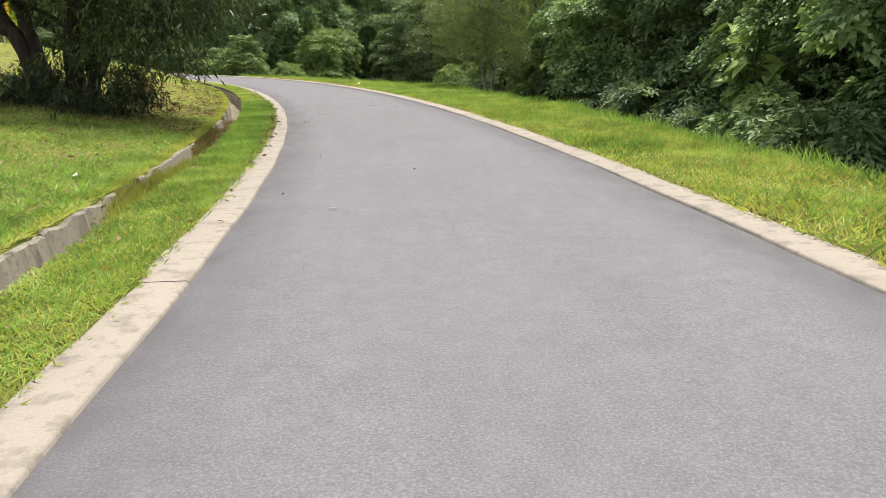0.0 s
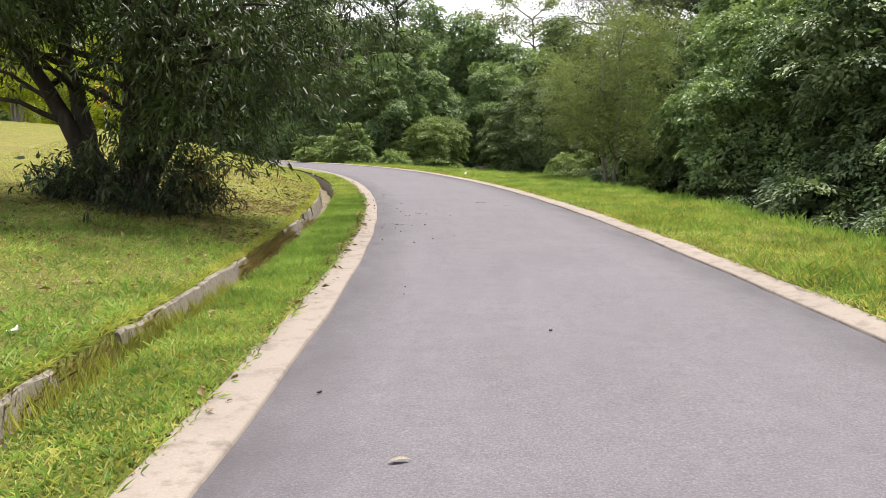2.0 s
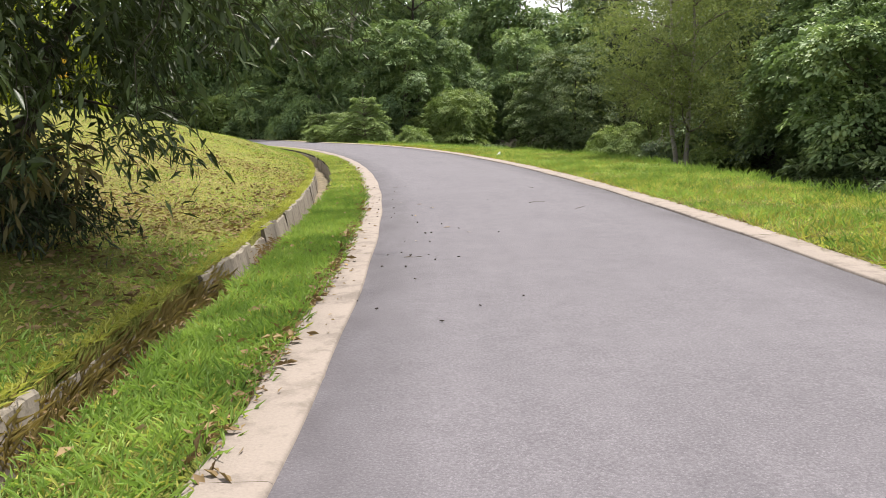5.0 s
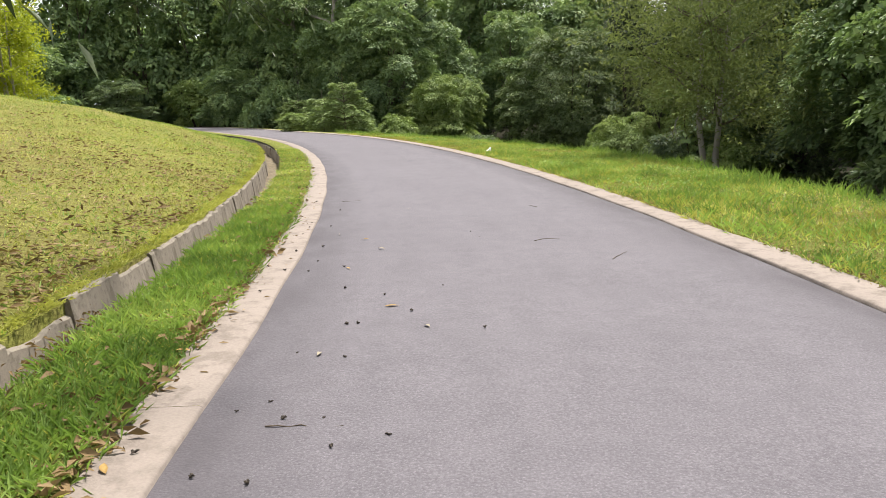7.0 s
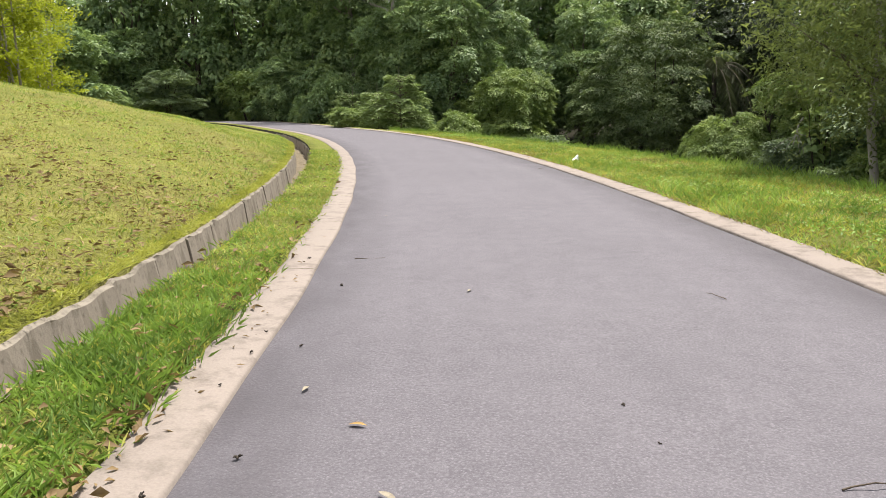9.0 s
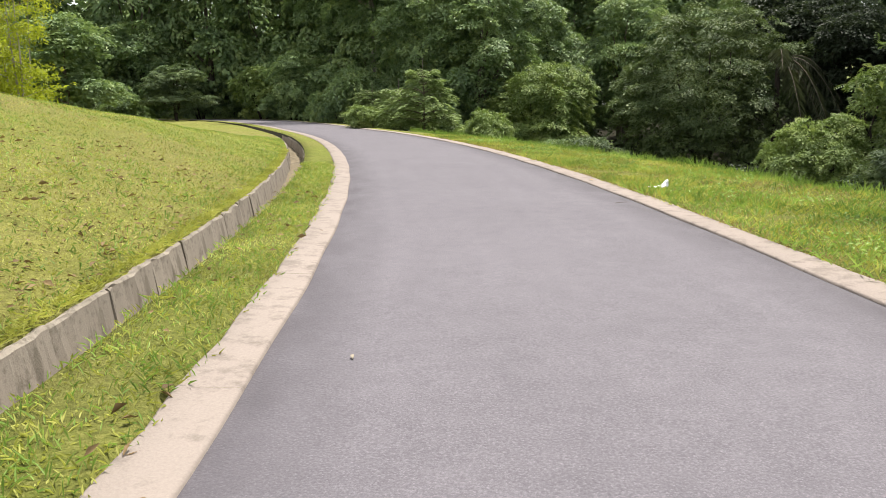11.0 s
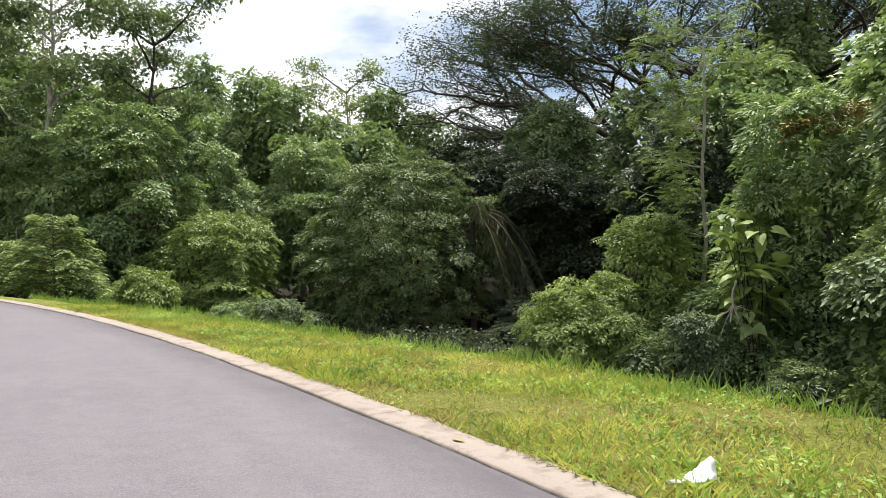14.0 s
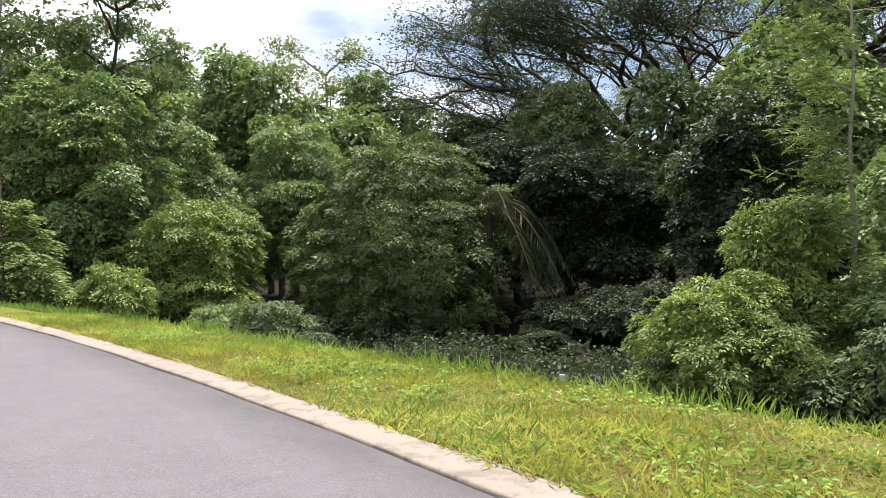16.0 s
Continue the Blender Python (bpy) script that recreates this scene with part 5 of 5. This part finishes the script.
for s, o, ln, rz in ((24.4, 0.9, 0.45, 1.2), (25.6, 0.35, 0.3, 0.4), (20.7, -1.9, 0.4, 0.1), (28.5, 1.0, 0.22, 2.2), (40.5, 1.9, 0.2, 0.6), (30.5, -1.95, 0.3, 0.3)):
    rng = np.random.default_rng(int(s * 31))
    ob = tagged(new("twig", mesh_from("twig", *tube(bent((0, 0, 0.008), (ln, 0, 0.012), rng, 0.12, 8), np.linspace(0.0045, 0.0015, 8), 5), TWIG, True)), "thin dark fallen twig on the asphalt", "twig", "fallen twigs on the road")
    ob.location, ob.rotation_euler = road_top(s, o), (0, 0, rz)


def plastic_bag(at, size, turn, label, seed):
    """A crumpled bag: a low folded body, a torn upright flap at one end and a thin tail at the other."""
    rng = np.random.default_rng(seed)
    n, m = 21, 11
    u, v = np.meshgrid(np.linspace(-1, 1, n), np.linspace(-1, 1, m), indexing="ij")
    half = np.interp(u, [-1, -0.55, -0.1, 0.4, 0.8, 1.0], [0.04, 0.09, 0.24, 0.34, 0.26, 0.10])
    ridge = np.interp(u, [-1, -0.5, 0.0, 0.35, 0.62, 0.85, 1.0], [0.10, 0.06, 0.12, 0.26, 0.62, 0.80, 0.72])
    z = ridge * (1 - np.abs(v) ** 1.3) + 0.035 * np.sin(9 * u + 5 * v) * (1 - v ** 2) + 0.015 * rng.normal(size=u.shape) * (1 - v ** 2)
    y = v * half + 0.05 * np.sin(4 * u) + 0.02 * rng.normal(size=u.shape)
    top = np.stack([u * 0.55, y, np.clip(z, 0, None) * 0.52 + 0.06], -1).reshape(-1, 3) * size
    bot = top * (1, 0.9, 0.92) - np.array([0, 0, 0.004])
    idx = np.arange(n * m).reshape(n, m)
    F = np.stack([idx[:-1, :-1], idx[1:, :-1], idx[1:, 1:], idx[:-1, 1:]], -1).reshape(-1, 4)
    rim = np.concatenate([idx[0, :], idx[1:, -1], idx[-1, -2::-1], idx[-2:0:-1, 0]])
    R = np.roll(rim, -1)
    F = np.concatenate([F, F[:, ::-1] + n * m, np.stack([rim, R, R + n * m, rim + n * m], -1)])
    ob = tagged(new("plastic_bag", mesh_from("plastic_bag", np.concatenate([top, bot]), F, BAG, True)), label, "bag")
    ob.location, ob.rotation_euler = at, (0, 0, turn)


BAG = plain_material("white_plastic", (0.74, 0.76, 0.78), (0.84, 0.85, 0.86), 12, 0.4, 0.5)
plastic_bag(turf(41.8, 3.05, 0.05), 0.31, 0.25, "crumpled white plastic bag lying on the verge grass", 161)
plastic_bag(turf(11.2, -4.75, 0.03), 0.10, 0.4, "small crumpled white wrapper lying in the lawn grass", 162)

# ---- posts and fence ----
METAL = plain_material("grey_painted_metal", (0.42, 0.44, 0.45), (0.52, 0.54, 0.55), 6, 0.5, 0.4)
WHITE = plain_material("white_fence_paint", (0.60, 0.61, 0.60), (0.74, 0.75, 0.73), 8, 0.6, 0.3)


def lamp_post(x, y, h=8.5):
    ob = thing("lamp_post", "tall grey metal lamp post behind the lawn", "lamp post", at=at_turf(x, y, -0.05))
    part("pole", mesh_from("pole", *tube(np.stack([np.zeros(10), np.zeros(10), np.linspace(-0.2, h, 10)], 1), np.linspace(0.13, 0.07, 10), 12), METAL, True), ob)
    part("base", mesh_from("base", *tube(np.array([(0, 0, -0.1), (0, 0, 0.9), (0, 0, 0.95), (0, 0, 1.0)]), np.array([0.19, 0.19, 0.17, 0.13]), 12), DRAIN, True), ob, "dark band round the foot")
    t = np.linspace(0, 1, 8)
    part("arm", mesh_from("arm", *tube(np.stack([1.6 * t, 0 * t, h - 0.1 + 0.5 * np.sin(t * 1.5)], 1), 0.045, 8), METAL, True), ob)
    part("lamp_head", mesh_from("lamp_head", *tube(np.array([(1.5, 0, h + 0.38), (1.6, 0, h + 0.4), (2.0, 0, h + 0.42), (2.25, 0, h + 0.42), (2.3, 0, h + 0.42)]), np.array([0.02, 0.09, 0.13, 0.09, 0.02]), 10), METAL, True), ob)


lamp_post(-38.0, 58.5)


def box_mesh(name, a, b, c, mat, bevel=0.01):
    bm = bmesh.new()
    bmesh.ops.create_cube(bm, size=1.0, matrix=Matrix.Diagonal((a, b, c, 1)))
    bmesh.ops.bevel(bm, geom=list(bm.edges), offset=bevel, segments=1, affect="EDGES")
    me = bpy.data.meshes.new(name)
    bm.to_mesh(me)
    bm.free()
    me.materials.append(mat)
    return me


def white_fence():
    a, b = np.array((-35.5, 36.0)), np.array((-47.0, 66.0))
    ob = thing("fence", "low white post-and-rail fence behind the young trees", "fence", at=at_turf(*a))
    base = np.array(ob.location)
    way = b - a
    n = 15
    post, ang = box_mesh("post", 0.12, 0.12, 1.1, WHITE), math.atan2(way[1], way[0])
    spots = [np.array(at_turf(*(a + way * i / (n - 1)))) - base for i in range(n)]
    for p in spots:
        q = part("post", post, ob)
        q.location, q.rotation_euler = (p[0], p[1], p[2] + 0.5), (0, 0, ang)
    for p, r in zip(spots[:-1], spots[1:]):
        for z in (0.45, 0.9):
            part("rail", mesh_from("rail", *tube(np.array([p + (0, 0, z), (p + r) / 2 + (0, 0, z), r + (0, 0, z)]), 0.05, 4), WHITE), ob)


white_fence()


def bend_sign(x, y, turn):
    """A yellow sign with a black chevron on a grey post."""
    ob = thing("road_sign", "yellow road sign with a black chevron on a grey post", "road sign", at=at_turf(x, y, -0.05))
    ob.rotation_euler = (0, 0, turn)
    part("post", mesh_from("post", *tube(np.array([(0, 0.05, -0.2), (0, 0.05, 1.0), (0, 0.05, 2.3)]), 0.04, 8), METAL, True), ob)
    plate = part("plate", box_mesh("plate", 0.75, 0.02, 0.9, SIGN_YELLOW), ob, "yellow plate")
    plate.location = (0, 0, 1.85)
    for z, tilt in ((0.17, 0.75), (-0.17, -0.75)):
        arm = part("chevron_bar", box_mesh("chevron_bar", 0.52, 0.008, 0.20, SIGN_BLACK, 0.002), plate, "black chevron bar")
        arm.location, arm.rotation_euler = (0, -0.0155, z), (0, tilt, 0)


SIGN_YELLOW = plain_material("sign_yellow", (0.62, 0.36, 0.02), (0.70, 0.42, 0.03), 5, 0.4)
SIGN_BLACK = plain_material("sign_black", (0.012, 0.012, 0.012), (0.02, 0.02, 0.02), 9, 0.5)
bend_sign(-22.2, 39.4, 0.6)
marker = thing("marker_post", "small weathered white marker post in the shade", "post", at=at_turf(-2.2, 64.0, -0.05))
mk = part("post", box_mesh("post", 0.10, 0.10, 1.3, DRAIN), marker)
mk.location = (0, 0, 0.6)
mk = part("plate", box_mesh("plate", 0.20, 0.03, 0.26, WHITE), marker, "pale plate on the post")
mk.location = (0, -0.07, 1.12)


# ---- kerbs ----
def kerb(name, side, label):
    ob = thing(name, label, "kerb", kind="structure")
    rng = np.random.default_rng(171 + side)
    step = 3.0
    for s0 in np.arange(-6, 108, step):
        m = 7
        s = np.linspace(s0 + 0.0006, s0 + step - 0.0006, m)
        wob = 0.020 * np.sin(s * 3.1 + side) + 0.016 * rng.normal(size=m)
        inner = 2.275 + 0.010 * np.sin(s * 1.9)
        outer = 2.665 + wob
        top = 0.012 + 0.0012 * rng.normal()
        rows = [spot(s, side * inner, -0.10), spot(s, side * inner, top - 0.012), spot(s, side * (inner + 0.02), top), spot(s, side * (outer - 0.03), top + 0.004), spot(s, side * outer, top - 0.02), spot(s, side * outer, -0.10)]
        V = np.concatenate(rows)
        F = []
        for r in range(5):
            for i in range(m - 1):
                a = r * m + i
                F.append((a, a + 1, a + m + 1, a + m) if side < 0 else (a, a + m, a + m + 1, a + 1))
        part("kerb_slab", mesh_from("kerb_slab", V, np.array(F), KERB), ob)


kerb("kerb_left", -1, "flat cast concrete kerb strip, tan with dark stains")
kerb("kerb_right", 1, "flat cast concrete kerb strip along the verge, tan")


# ---- the roadside drain ----
def worn_slab(seed, a, b, c):
    """A slab with a chipped, uneven top and rounded edges."""
    rng = np.random.default_rng(seed)
    n = 11
    xs = np.linspace(-a / 2, a / 2, n)
    sag = 0.004 * np.sin(xs * 5 + seed) + 0.005 * rng.normal(size=n)
    sag[[0, -1]] -= 0.012 * rng.random(2)
    if seed % 3 == 0:
        sag[rng.integers(2, 8):][:3] -= 0.025
    ring = np.array([(-b / 2, -c / 2), (b / 2, -c / 2), (b / 2, c / 2 - 0.03), (b / 2 - 0.02, c / 2), (-b / 2 + 0.02, c / 2), (-b / 2, c / 2 - 0.03)])
    V = np.zeros((n, 6, 3))
    V[..., 0] = xs[:, None] + 0.006 * rng.normal(size=(n, 6))
    V[..., 1] = ring[:, 0] + 0.007 * rng.normal(size=(n, 6))
    V[..., 2] = ring[:, 1] + np.where(np.arange(6) > 1, sag[:, None], 0)
    F = [(i * 6 + k, i * 6 + (k + 1) % 6, (i + 1) * 6 + (k + 1) % 6, (i + 1) * 6 + k) for i in range(n - 1) for k in range(6)]
    me = bpy.data.meshes.new("drain_slab")
    me.from_pydata(V.reshape(-1, 3).tolist(), [], F + [tuple(range(5, -1, -1)), tuple(range((n - 1) * 6, n * 6))])
    me.materials.append(DRAIN)
    return me


def drain():
    ob = thing("drain", "open concrete roadside drain of uneven stained slabs", "drain", kind="structure")
    rng = np.random.default_rng(181)
    walls = [worn_slab(400 + i, 1.195, 0.10, 0.62) for i in range(7)]
    lows = [worn_slab(420 + i, 1.195, 0.08, 0.50) for i in range(4)]
    for s0 in np.arange(-4, 72, 1.2):
        s = s0 + 0.6
        th = float(np.interp(s, S_LINE, TH_LINE)) + math.pi / 2
        rise = -math.atan2(float(np.interp(s + 0.6, S_LINE, Z_LINE) - np.interp(s - 0.6, S_LINE, Z_LINE)), 1.2)
        broken = 10.8 < s < 12.1 or 16.3 < s < 20.2
        drop = (-0.04 - 0.10 * rng.random()) if broken else 0.008 * rng.normal()
        raised = 0.05 if abs(s - 24.2) < 0.5 else -0.07 if abs(s - 23.0) < 0.5 else -0.04 if abs(s - 25.4) < 0.5 else 0.0
        if not (broken and rng.random() < 0.12):
            q = part("slab", walls[int(rng.integers(7))], ob)
            q.location = spot(s, -4.02 + 0.004 * rng.normal(), -0.30 + drop + raised)
            q.rotation_euler = (radians(-9 - (6 + 4 * rng.normal() if broken else 1.0 * rng.normal())), rise + radians(0.4 * rng.normal()), th)
        q = part("slab", lows[int(rng.integers(4))], ob)
        q.location = spot(s, -3.46 + 0.01 * rng.normal(), -0.30 + 0.02 * rng.normal())
        q.rotation_euler = (radians(5 + 1.0 * rng.normal()), rise, th)
    ss, oo = np.arange(-4, 73.1, 0.5), np.array([-4.08, -3.95, -3.76, -3.58, -3.42])
    S, O = np.meshgrid(ss, oo, indexing="ij")
    V = spot(S, O, -0.47 + 0.24 * np.exp(-((S - 18.3) / 2.2) ** 4) + 0.12 * np.exp(-((S - 11.0) / 1.2) ** 4) + 0.04 * np.abs(O + 3.76) + 0.03 * np.sin(S * 1.7 + O * 3)).reshape(-1, 3)
    idx = np.arange(S.size).reshape(S.shape)
    F = np.stack([idx[:-1, :-1], idx[:-1, 1:], idx[1:, 1:], idx[1:, :-1]], -1).reshape(-1, 4)
    part("drain_bed", mesh_from("drain_bed", V, F, SILT, True), ob, "damp silty drain bed")


drain()
